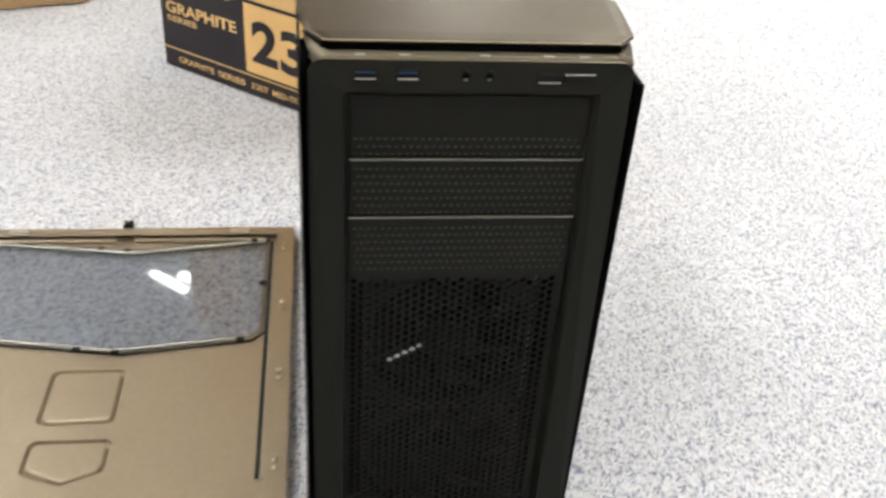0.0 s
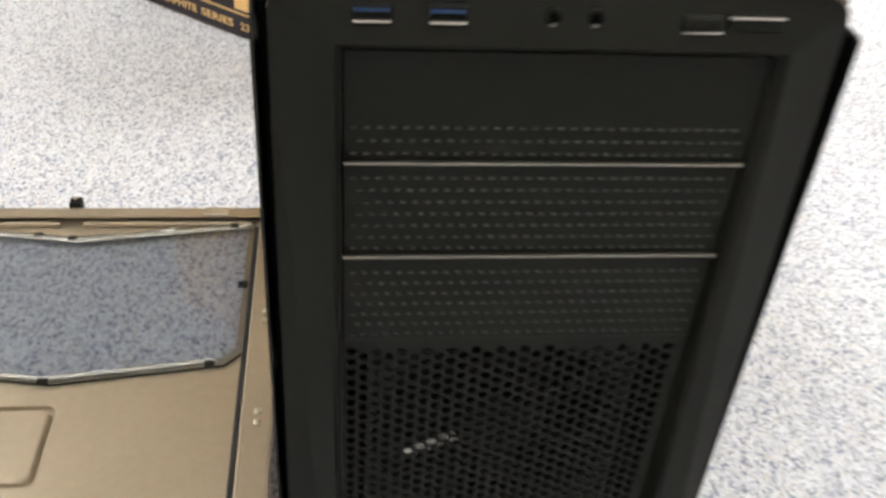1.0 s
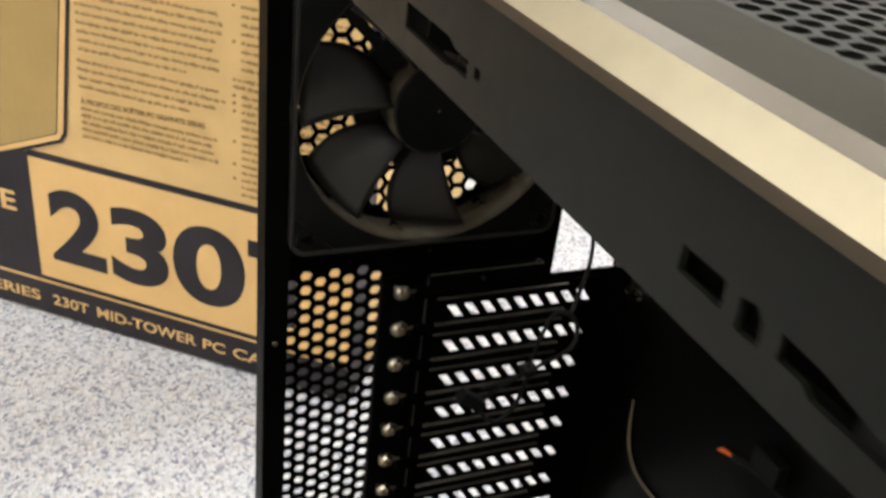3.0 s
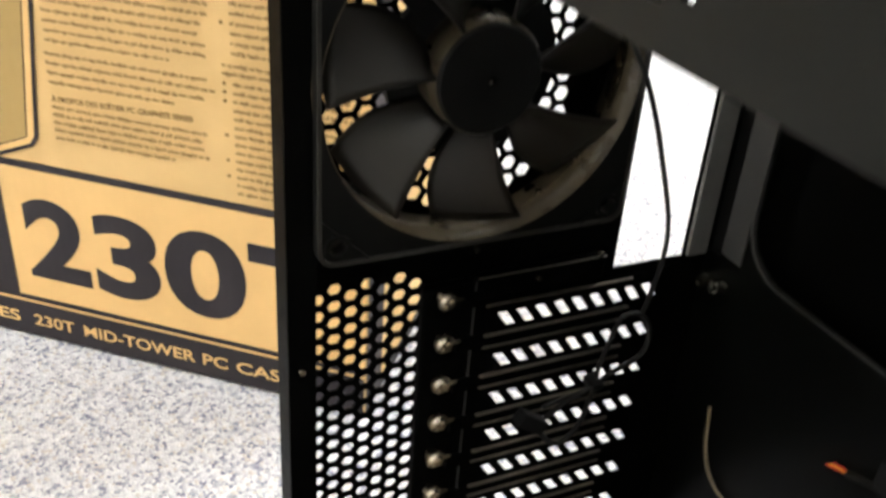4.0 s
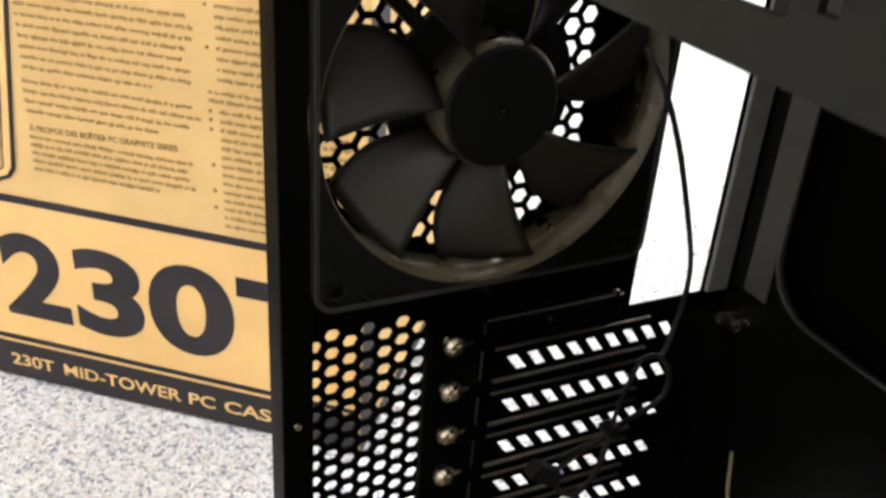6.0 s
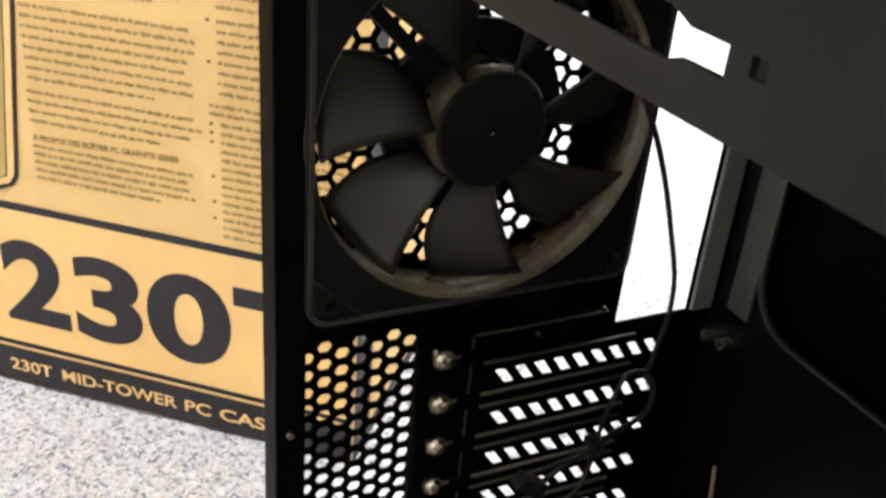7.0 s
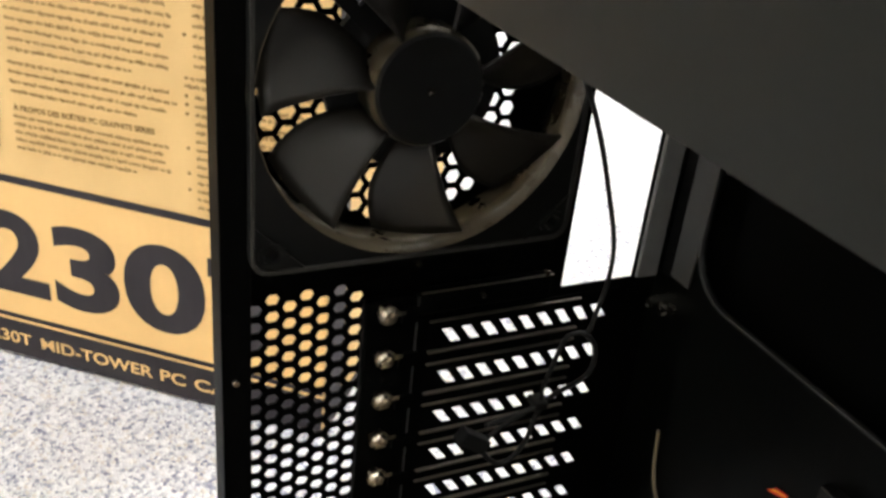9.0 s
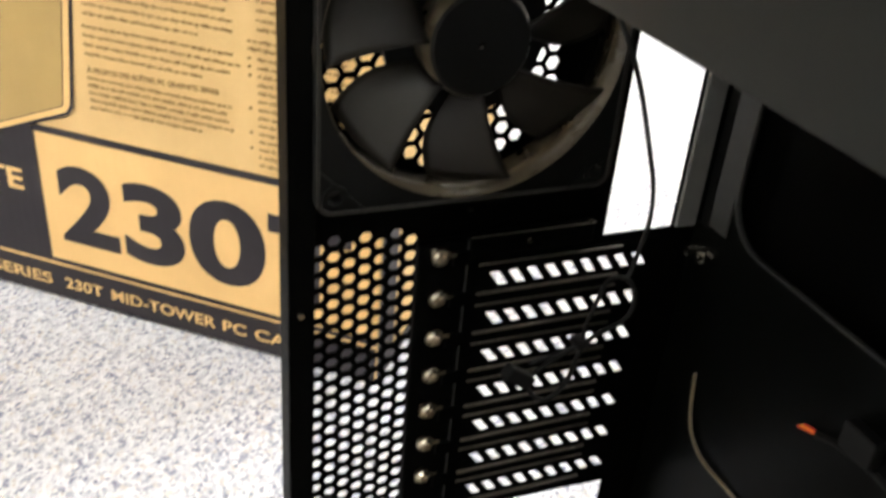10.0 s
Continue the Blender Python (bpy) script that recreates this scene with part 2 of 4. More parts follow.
def YZ(x):
    """u along y, v along z, thickness towards +x."""
    return axes((0, 1, 0), (0, 0, 1), (1, 0, 0), (x, 0, 0))


def tube(name, pts, r, material, parent, label=""):
    """A smooth wire through a few points."""
    ps = [Vector(p) for p in pts]
    fine = []
    for i in range(len(ps) - 1):
        a, b, c, d = ps[max(0, i - 1)], ps[i], ps[i + 1], ps[min(len(ps) - 1, i + 2)]
        for k in range(8):
            t = k / 8
            fine.append(0.5 * ((2 * b) + (c - a) * t + (2 * a - 5 * b + 4 * c - d) * t * t + (3 * b - a - 3 * c + d) * t ** 3))
    fine.append(ps[-1])
    bm = bmesh.new()
    rings = []
    for i, p in enumerate(fine):
        d = (fine[min(i + 1, len(fine) - 1)] - fine[max(i - 1, 0)]).normalized()
        s = d.cross(Vector((0.3, 0.2, 1))).normalized()
        t = d.cross(s)
        rings.append([bm.verts.new(p + r * (math.cos(a) * s + math.sin(a) * t)) for a in (2 * math.pi * k / 8 for k in range(8))])
    for a, b in zip(rings, rings[1:]):
        for k in range(8):
            bm.faces.new((a[k], a[(k + 1) % 8], b[(k + 1) % 8], b[k]))
    bm.faces.new(rings[0]), bm.faces.new(rings[-1])
    return part(name, bm, material, parent, label, True)


def lettering(name, body, x0, x1, z0, z1, y, material, parent, bold=0.0, lean=0.0, label=""):
    """Writing in the built-in font, fitted into the rectangle on a face that looks to -y."""
    cu = bpy.data.curves.new(name, "FONT")
    cu.body, cu.size, cu.offset, cu.extrude = body, 1.0, bold, 0.0
    cu.resolution_u = 6
    tmp = bpy.data.objects.new(name, cu)
    scene.collection.objects.link(tmp)
    me = bpy.data.meshes.new_from_object(tmp.evaluated_get(bpy.context.evaluated_depsgraph_get()))
    bpy.data.objects.remove(tmp)
    bm = bmesh.new()
    bm.from_mesh(me)
    xs, ys = [v.co.x for v in bm.verts], [v.co.y for v in bm.verts]
    ax, bx, ay, by = min(xs), max(xs), min(ys), max(ys)
    for v in bm.verts:
        u, w = (v.co.x - ax) / (bx - ax), (v.co.y - ay) / (by - ay)
        v.co = Vector((x0 + u * (x1 - x0), y, z0 + w * (z1 - z0) + lean * u))
    return part(name, bm, material, parent, label)


# ---- the room ----
RX0, RX1, RY0, RY1, RH = -2.8, 3.0, -2.4, 5.2, 2.6


def spaced(lo, hi, a, b, fine, coarse):
    """Grid lines: fine between a and b, coarse outside."""
    return sorted({round(v, 5) for v in (*np.arange(lo, a, coarse), *np.arange(a, b, fine), *np.arange(b, hi, coarse), hi)})


def build_floor():
    xs, ys = spaced(RX0, RX1, -0.62, 0.62, 0.006, 0.2), spaced(RY0, RY1, -0.1, 1.3, 0.006, 0.2)
    rng = np.random.RandomState(4)
    z = rng.uniform(-0.0010, 0.0, (len(ys), len(xs)))
    verts = [(x, y, z[j, i]) for j, y in enumerate(ys) for i, x in enumerate(xs)]
    n = len(xs)
    faces = [(j * n + i, j * n + i + 1, (j + 1) * n + i + 1, (j + 1) * n + i) for j in range(len(ys) - 1) for i in range(n - 1)]
    me = bpy.data.meshes.new("floor")
    me.from_pydata(verts, [], faces)
    me.materials.append(CARPET)
    me.polygons.foreach_set("use_smooth", [True] * len(me.polygons))
    tagged(new("floor", me), "pale grey and blue speckled looped office carpet", "floor", kind="structure")


def build_room():
    t = 0.1
    for name, b in (("wall_north", (RX0 - t, RX1 + t, RY1, RY1 + t, -0.05, RH)), ("wall_south", (RX0 - t, RX1 + t, RY0 - t, RY0, -0.05, RH)),
                    ("wall_east", (RX1, RX1 + t, RY0, RY1, -0.05, RH)), ("wall_west", (RX0 - t, RX0, RY0, RY1, -0.05, RH))):
        tagged(link(name, cuboid(bmesh.new(), *b), WALLPAINT), "plain off-white painted office wall", "wall", kind="structure")
    tagged(link("ceiling", cuboid(bmesh.new(), RX0 - t, RX1 + t, RY0 - t, RY1 + t, RH + 0.002, RH + 0.1), CEILING), "cream ceiling of mineral tiles", "ceiling", kind="structure")
    # Added lights out of view; only the two-tube one shows, mirrored in the window.
    first = thing("ceiling_light", pose(0, 0, RH), "unseen flat square ceiling light, added to light the room", "ceiling light", "ceiling lights")
    part("frame", sheet(rect(-0.31, 0.31, -0.31, 0.31), [rect(-0.28, 0.28, -0.28, 0.28)], 0.02, XY(-0.02)), WHITE, first)
    part("diffuser", cuboid(bmesh.new(), -0.28, 0.28, -0.28, 0.28, -0.012, -0.004), LIGHT, first)
    for i, (x, y) in enumerate(UNSEEN_LAMPS):
        if i == 0:
            first.matrix_world = pose(x, y, RH)
        else:
            copy_thing(first, pose(x, y, RH))
    small = thing("ceiling_light", pose(-0.89, 4.0, RH, 0, 0, -42), "small two-tube ceiling light", "ceiling light", "ceiling lights")
    part("housing", cuboid(bmesh.new(), -0.19, 0.19, -0.15, 0.15, -0.012, -0.001, 0.004), WHITE, small)
    for y0, y1, x0 in ((-0.085, -0.045, -0.15), (0.005, 0.045, -0.02)):
        part("tube", cuboid(bmesh.new(), x0, 0.13 if x0 < -0.1 else 0.08, y0, y1, -0.024, -0.0125), LIGHT, small)


build_floor()
build_room()


# ---- the printed carton ----
def flat(poly, y, thick=0.0006):
    return sheet(poly, [], thick, XZ(y))


def text_rows(x0, x1, z0, z1, rows, seed, height=0.0028, last=0.75, indent=0.0):
    """Lines of print too small to read: word-long bars."""
    rng = random.Random(seed)
    bm = bmesh.new()
    for r in range(rows):
        z = z1 - (z1 - z0) * r / max(1, rows - 1)
        end = x0 + (x1 - x0) * (rng.uniform(0.9, 1.0) if r < rows - 1 else last)
        x = x0 + indent
        while x < end - 0.002:
            for k in range(rng.randint(2, 9)):
                w = rng.uniform(0.0007, 0.0013)
                tall, deep = rng.choice((0.30, 0.30, 0.30, 0.55)), rng.choice((0.34, 0.34, 0.34, 0.55))
                vs = [bm.verts.new((a, -0.0016, b)) for a, b in rect(x, x + w, z - height * deep, z + height * tall)]
                bm.faces.new(vs)
                x += w + 0.0003
                if x > end:
                    break
            x += 0.0011
    return bm


def build_carton():
    e = thing("cardboard_box", pose(BOX_X, BOX_Y, 0.0, 0, 0, BOX_TURN), "gold and black printed PC case carton standing on carpet", "cardboard box")
    L, D, H = 0.4545, 0.28, 0.56
    part("carton", cuboid(bmesh.new(), 0.0045, L, 0, D, 0.001, H, 0.0008), TAN, e, "tan printed corrugated carton")
    part("bottom_band", flat(rect(0.0055, L - 0.001, 0.002, 0.0325), -0.0007), INK, e, "black printed band along the foot of the carton")
    part("side_band", sheet(rect(0.0315, D - 0.001, 0.002, 0.012), [], 0.0006, YZ(L + 0.0002)), INK, e)
    part("left_side_band", sheet(rect(0.001, D - 0.001, 0.002, 0.15), [], 0.0006, YZ(0.0037)), INK, e)
    part("black_field", flat([(0.0055, 0.0350), (0.1805, 0.0350), (0.1805, 0.1490), (0.0055, 0.1490)], -0.0007), INK, e)
    part("gold_field", flat([(0.1823, 0.0390), (L - 0.001, 0.0390), (L - 0.001, 0.1455), (0.1823, 0.1455)], -0.0007), GOLD, e)
    for a, b, x0 in ((0.0327, 0.0343, 0.0055), (0.0352, 0.0385, 0.1815)):
        part("rule", flat(rect(x0, L - 0.001, a, b), -0.0011), GOLD if a < 0.034 else INK, e)
    part("rule", flat(rect(0.1815, L - 0.001, 0.1460, 0.1512), -0.0011), INK, e)
    # drawing of the tower on the carton
    part("picture_outline", flat([(0.101, 0.151), (0.1485, 0.1372), (0.2147, 0.1640), (0.2195, 0.1710), (0.2293, 0.2483), (0.2360, 0.30), (0.243, 0.50), (0.085, 0.50)], -0.0013), INK, e)
    part("picture_front", flat([(0.104, 0.153), (0.1475, 0.1400), (0.139, 0.185), (0.135, 0.498), (0.088, 0.498)], -0.0017), TAN, e)
    part("picture_side", flat([(0.1485, 0.1400), (0.2128, 0.1662), (0.2170, 0.1722), (0.2268, 0.2483), (0.2335, 0.30), (0.2400, 0.498), (0.136, 0.498), (0.1400, 0.185)], -0.0017), GOLD, e)
    part("picture_edge", flat([(0.1503, 0.1452), (0.2105, 0.1700), (0.2118, 0.1712), (0.2222, 0.2483), (0.2290, 0.30), (0.2355, 0.494), (0.142, 0.494), (0.1440, 0.195)], -0.0019), INK, e)
    part("picture_panel", flat([(0.1508, 0.1462), (0.2100, 0.1706), (0.2110, 0.1716), (0.2214, 0.2483), (0.2282, 0.30), (0.2347, 0.493), (0.143, 0.493), (0.1450, 0.195)], -0.0021), SHADE, e)
    # large and small writing
    for ch, x0, x1, z0, z1 in (("2", 0.1953, 0.2458, 0.0577, 0.1240), ("3", 0.2508, 0.3020, 0.0557, 0.1227), ("0", 0.3060, 0.3676, 0.0553, 0.1247), ("T", 0.3697, 0.4330, 0.0560, 0.1234)):
        lettering("digit" if ch != "T" else "letter", ch, x0, x1, z0, z1, -0.0012, INK, e, 0.035)
    part("black_bar", sheet(rect(0.0005, 0.031, 0.002, 0.30), [], 0.0006, YZ(L + 0.0004)), INK, e)
    lettering("line_name", "GRAPHITE", 0.018, 0.165, 0.0930, 0.1112, -0.0012, GOLD, e, 0.025)
    lettering("line_name", "SERIES", 0.019, 0.082, 0.0790, 0.0885, -0.0012, TAN, e, 0.02)
    for word, x0, x1 in (("GRAPHITE", 0.0360, 0.1125), ("SERIES", 0.1210, 0.1775), ("230T", 0.1900, 0.2245), ("MID-TOWER", 0.2325, 0.3240), ("PC", 0.3300, 0.3500), ("CASE", 0.3568, 0.4010)):
        lettering("caption", word, x0, x1, 0.0125, 0.0226, -0.0012, GOLD, e, 0.02)
    lettering("heading", "\u00c0 PROPOS DES BO\u00ceTIER PC GRAPHITE SERIES", 0.2350, 0.3365, 0.2000, 0.2050, -0.0016, BARS, e, 0.04, 0.003)
    for i, (x0, x1, z0, z1, n, ind) in enumerate(((0.2345, 0.3510, 0.1745, 0.1962, 5, 0), (0.2350, 0.3535, 0.2135, 0.2325, 4, 0), (0.2370, 0.3535, 0.2415, 0.2860, 8, 0), (0.2380, 0.3540, 0.3000, 0.360, 10, 0),
                                                  (0.3640, 0.448, 0.1590, 0.2325, 14, 0.001), (0.3585, 0.448, 0.2390, 0.2440, 2, 0), (0.3640, 0.448, 0.2520, 0.2940, 8, 0.001), (0.3640, 0.448, 0.3020, 0.36, 10, 0.001))):
        part("small_print", text_rows(x0, x1, z0, z1, n, 10 + i, indent=ind), BARS, e, "unreadable lines of small brown print")
    for z in (0.2325, 0.2270, 0.2212, 0.1986, 0.1816, 0.1704, 0.2940, 0.2700):
        part("bullet", flat(ngon(0.3592, z, 0.0011, 8), -0.0016), BARS, e)
    part("flap_seam", cuboid(bmesh.new(), 0.002, L - 0.002, D / 2 - 0.001, D / 2 + 0.001, H + 0.0002, H + 0.0015), KRAFT, e)


build_carton()


def build_far_box():
    e = thing("cardboard_box", pose(-0.503, 1.262, 0.002, 0, 0, 20), "plain brown cardboard box on the carpet", "cardboard box")
    part("carton", cuboid(bmesh.new(), -0.3, 0, 0, 0.25, 0, 0.22, 0.003), KRAFT, e)
    part("flap", cuboid(bmesh.new(), -0.298, -0.002, 0.002, 0.124, 0.2202, 0.223, 0.001), KRAFT, e)
    part("flap", cuboid(bmesh.new(), -0.298, -0.002, 0.126, 0.248, 0.2202, 0.223, 0.001), KRAFT, e)


build_far_box()


# ---- the side panel that lies on the carpet ----
def ridge_loop(poly, w, h, z, gap=0):
    """A raised rounded bead along an outline, all but its last few sides."""
    bm = bmesh.new()
    n = len(poly)
    prof = [(-w, 0), (-w * 0.6, h * 0.8), (0, h), (w * 0.6, h * 0.8), (w, 0)]
    rings = []
    for i in range(n):
        p, a, b = Vector(poly[i]), Vector(poly[i - 1]), Vector(poly[(i + 1) % n])
        d1, d2 = (p - a).normalized(), (b - p).normalized()
        n1, n2 = Vector((-d1.y, d1.x)), Vector((-d2.y, d2.x))
        k = (n1 + n2)
        k = k / max(0.3, k.dot(n1))
        rings.append([bm.verts.new((p.x + k.x * o, p.y + k.y * o, z + q)) for o, q in prof])
    for i in range(n - gap):
        a, b = rings[i], rings[(i + 1) % n]
        for j in range(len(prof) - 1):
            bm.faces.new((a[j], a[j + 1], b[j + 1], b[j]))
    return bm


def grooved_field(poly, z, depth):
    """A pressed field: a rolled groove all round a flat that is level with the sheet."""
    bm = bmesh.new()
    n = len(poly)
    cu, cv = sum(p[0] for p in poly) / n, (min(p[1] for p in poly) + max(p[1] for p in poly)) / 2
    def inset(d):
        return [(u + (d if u < cu else -d) * min(1, abs(u - cu) / 0.03), v - d if v > cv else v + d) for u, v in poly]
    rings = [[bm.verts.new((u, v, z + q)) for u, v in inset(d)] for d, q in ((-0.0006, 0.0003), (0.0002, 0.0001), (0.0010, -depth * 0.8), (0.0018, -depth), (0.0028, -depth), (0.0042, -depth * 0.2), (0.0052, 0.0001), (0.0064, 0.0004))]
    for a, b in zip(rings, rings[1:]):
        for k in range(n):
            bm.faces.new((a[k], a[(k + 1) % n], b[(k + 1) % n], b[k]))
    bm.faces.new(rings[-1])
    return bm


def build_side_panel():
    e = thing("side_panel", pose(0.002, 0.0115, 0.001), "removed grey steel side panel with clear window, lying on carpet", "computer panel")
    x0, x1, y0, y1 = -0.585, -0.119, 0.02, 0.4515
    window = [(-0.1515, 0.4295), (-0.300, 0.4085), (-0.327, 0.4125), (-0.450, 0.430), (-0.480, 0.40), (-0.480, 0.295), (-0.450, 0.265), (-0.2895, 0.2370), (-0.165, 0.2540), (-0.1515, 0.2680)]
    zs = 0.0045
    pressed = [rounded(-0.3425, -0.2735, 0.1385, 0.2120, 0.008), [(-0.2745, 0.0790), (-0.2715, 0.0830), (-0.2715, 0.1140), (-0.2765, 0.1190), (-0.3375, 0.1190), (-0.3425, 0.1140), (-0.3425, 0.0830), (-0.3395, 0.0790), (-0.3065, 0.0655)]]
    part("sheet", sheet(rect(x0 + 0.002, x1 - 0.002, y0 + 0.002, y1 - 0.002), [window, *pressed], 0.0012, XY(zs)), STEEL, e)
    # folded rim
    for b in ((x0, x1, y1 - 0.0012, y1), (x0, x1, y0, y0 + 0.0012), (x0, x0 + 0.0012, y0 + 0.0012, y1 - 0.0012), (x1 - 0.0012, x1, y0 + 0.0012, y1 - 0.0012)):
        part("rim", cuboid(bmesh.new(), *b, 0.001, 0.0135), STEEL, e)
    part("return_flange", cuboid(bmesh.new(), x0 + 0.002, x1 - 0.0015, y1 - 0.0135, y1 - 0.0015, 0.0122, 0.0134, 0.0004), STEEL, e)
    part("return_flange", cuboid(bmesh.new(), x1 - 0.020, x1 - 0.0015, y0 + 0.002, y1 - 0.0140, 0.0122, 0.0134, 0.0004), STEEL, e)
    # ribs beside the flanges
    for a, b in ((-0.1505, -0.301), (-0.320, -0.56)):
        part("rib", cuboid(bmesh.new(), min(a, b), max(a, b), 0.4315, 0.4355, 0.0057, 0.0105, 0.002), STEEL, e)
    part("rib", cuboid(bmesh.new(), -0.1425, -0.1385, 0.062, 0.4275, 0.0057, 0.0095, 0.0018), STEEL, e)
    # Dark strip put in for the shaded groove along the rib.
    part("rib_shade", cuboid(bmesh.new(), -0.1468, -0.1427, 0.064, 0.4290, 0.0058, 0.0085, 0.0008), RUBBER, e, "dark strip for the shaded groove by the rib")
    part("window_pane", sheet([(p[0] + (0.006 if p[0] > -0.3 else -0.006), p[1] + (0.006 if p[1] > 0.33 else -0.006)) for p in window], [], 0.0025, XY(0.0058)), ACRYLIC, e, "clear smoky acrylic window pane")
    part("window_edge", ridge_loop(window, 0.0022, 0.0012, 0.0083, 2), EDGE, e, "bright bevelled edge of the window")
    for x, y in ((-0.327, 0.239), (-0.2895, 0.233), (-0.170, 0.249), (-0.335, 0.416), (-0.305, 0.411), (-0.1515, 0.345), (-0.165, 0.429)):
        part("window_clip", cuboid(bmesh.new(), x - 0.004, x + 0.004, y - 0.003, y + 0.003, 0.008, 0.0105, 0.001), BLACK, e)
    for poly in pressed:
        part("emboss", grooved_field(poly, zs + 0.0012, 0.0040), STEEL, e, "pressed field in the sheet")
    for y in (0.409, 0.297, 0.188, 0.0736):
        for dy in (-0.006, 0.005):
            part("hook", cuboid(bmesh.new(), -0.1322, -0.1272, y + dy - 0.0028, y + dy + 0.0028, 0.0136, 0.0165, 0.001), CHROME, e, "bright bent steel hook")
    for x in (-0.1825, -0.4286):
        part("tab", cuboid(bmesh.new(), x - 0.011, x + 0.011, 0.4380, 0.4500, 0.0136, 0.0158, 0.0008), TRIM, e)
    latch = part("latch", cuboid(bmesh.new(), -0.316, -0.305, 0.4520, 0.4645, 0.002, 0.018, 0.002), BLACK, e, "small black plastic latch")
    bm = bmesh.new()
    cyl(bm, (-0.3105, 0.4585, 0.0182), (-0.3105, 0.4585, 0.0195), 0.002, n=12)
    part("latch_rivet", bm, CHROME, latch)


build_side_panel()


# ---- the tower ----
YR, XL, XT = 0.482, -0.099, 0.090
ZF, ZB, ZT = 0.025, 0.405, 0.428
case = thing("computer_case", pose(0, 0, 0), "empty black mid-tower computer case with one side open, standing on carpet", "computer case")


def build_rear():
    holes = [rect(0.0425, 0.0777, 0.2420, 0.396), rect(-0.0215, 0.0705, 0.1005, 0.2365),
             [(-0.069, 0.0295), (0.0695, 0.0265), (0.0700, 0.0905), (-0.0595, 0.0945), (-0.0595, 0.0870), (-0.069, 0.0805)]]
    holes += hexes(-0.0843, -0.0463, 0.1131, 0.2590, 0.0073, 0.0027, shift=-0.5)
    cx, cz = FAN
    holes += hexes(-0.0861, 0.0400, 0.2830, cz + 0.056, 0.0071, 0.0030, lambda u, v: math.hypot(u - cx, v - cz) < 0.0540 and u < 0.0100)
    holes += [ngon(u, v, 0.0016, 8) for u, v in ((-0.0645, 0.0885), (-0.0645, 0.0955), (-0.064, 0.0240), (-0.040, 0.0240), (0.01, 0.0235), (0.06, 0.0230))]
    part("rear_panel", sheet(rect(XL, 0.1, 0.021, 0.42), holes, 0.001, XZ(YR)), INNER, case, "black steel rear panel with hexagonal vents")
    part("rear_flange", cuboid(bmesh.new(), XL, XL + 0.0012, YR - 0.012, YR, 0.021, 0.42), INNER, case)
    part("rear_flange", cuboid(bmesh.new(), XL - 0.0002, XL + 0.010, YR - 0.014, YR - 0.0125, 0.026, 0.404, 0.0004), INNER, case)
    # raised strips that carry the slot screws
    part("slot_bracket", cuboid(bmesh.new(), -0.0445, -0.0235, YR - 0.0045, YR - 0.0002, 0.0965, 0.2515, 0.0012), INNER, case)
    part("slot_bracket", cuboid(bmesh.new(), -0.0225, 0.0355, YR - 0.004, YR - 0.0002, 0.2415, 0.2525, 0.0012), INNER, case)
    # Light caught by flange, tray edge and bracket edges is put into their colour.
    part("io_flange", cuboid(bmesh.new(), 0.0783, 0.0885, YR - 0.0025, YR - 0.0005, 0.2425, 0.40, 0.0005), LITFLANGE, case)
    part("tray_edge", cuboid(bmesh.new(), XT - 0.0012, XT - 0.0002, 0.4595, 0.4715, 0.247, 0.40, 0.0003), LITGREY, case)
    part("bracket_edge", cuboid(bmesh.new(), -0.0236, -0.0229, YR - 0.0052, YR - 0.0044, 0.097, 0.2510, 0.0002), LITGREY, case)
    part("bracket_edge", cuboid(bmesh.new(), -0.0222, 0.0352, YR - 0.0048, YR - 0.0040, 0.2516, 0.2523, 0.0002), LITRIDGE, case)
    cover = None
    for i in range(7):
        z = 0.2285 - 0.0203 * i
        if cover is None:
            slots = []
            for k in range(9):
                u = -0.0062 + k * 0.00856
                slots.append([(u - 0.0046, 0.0036), (u - 0.0004, 0.0036), (u + 0.0046, -0.0036), (u + 0.0004, -0.0036)])
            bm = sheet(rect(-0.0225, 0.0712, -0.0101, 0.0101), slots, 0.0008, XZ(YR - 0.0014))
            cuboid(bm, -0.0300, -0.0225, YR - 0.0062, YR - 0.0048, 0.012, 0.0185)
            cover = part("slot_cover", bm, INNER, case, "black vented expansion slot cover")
            cover.location.z = z
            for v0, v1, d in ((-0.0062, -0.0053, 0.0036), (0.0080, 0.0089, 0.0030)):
                part("ridge", cuboid(bmesh.new(), -0.0165, 0.052, YR - d, YR - 0.0016, v0, v1, 0.0004), LITRIDGE, cover)
        else:
            o = copy_thing(cover, Matrix.Translation((0, 0, z)))
    screw = None
    for i in range(7):
        if screw is None:
            bm = bmesh.new()
            cyl(bm, (0, 0, 0), (0, -0.0036, 0), 0.0038, 0.0038, 10)
            cyl(bm, (0, -0.0036, 0), (0, -0.0050, 0), 0.0035, 0.0024, 10)
            for k in range(10):
                cuboid(bm, 0.0036, 0.0042, -0.0034, -0.0006, -0.0006, 0.0006, m=Matrix.Rotation(2 * math.pi * k / 10, 4, "Y"))
            for s in (-1, 1):
                cuboid(bm, -0.0024, 0.0024, -0.0058, -0.0047, -0.0005, 0.0005, m=Matrix.Rotation(s * 0.75, 4, "Y"))
            cuboid(bm, 0.003, 0.0070, -0.003, -0.0015, -0.0010, 0.0010)
            screw = part("thumb_screw", bm, SCREW, case, "dull nickel thumb screw")
            screw.location = (-0.037, YR - 0.0062, 0.2477)
        else:
            o = screw.copy()
            scene.collection.objects.link(o)
            o.location.z = 0.2477 - 0.0195 * i
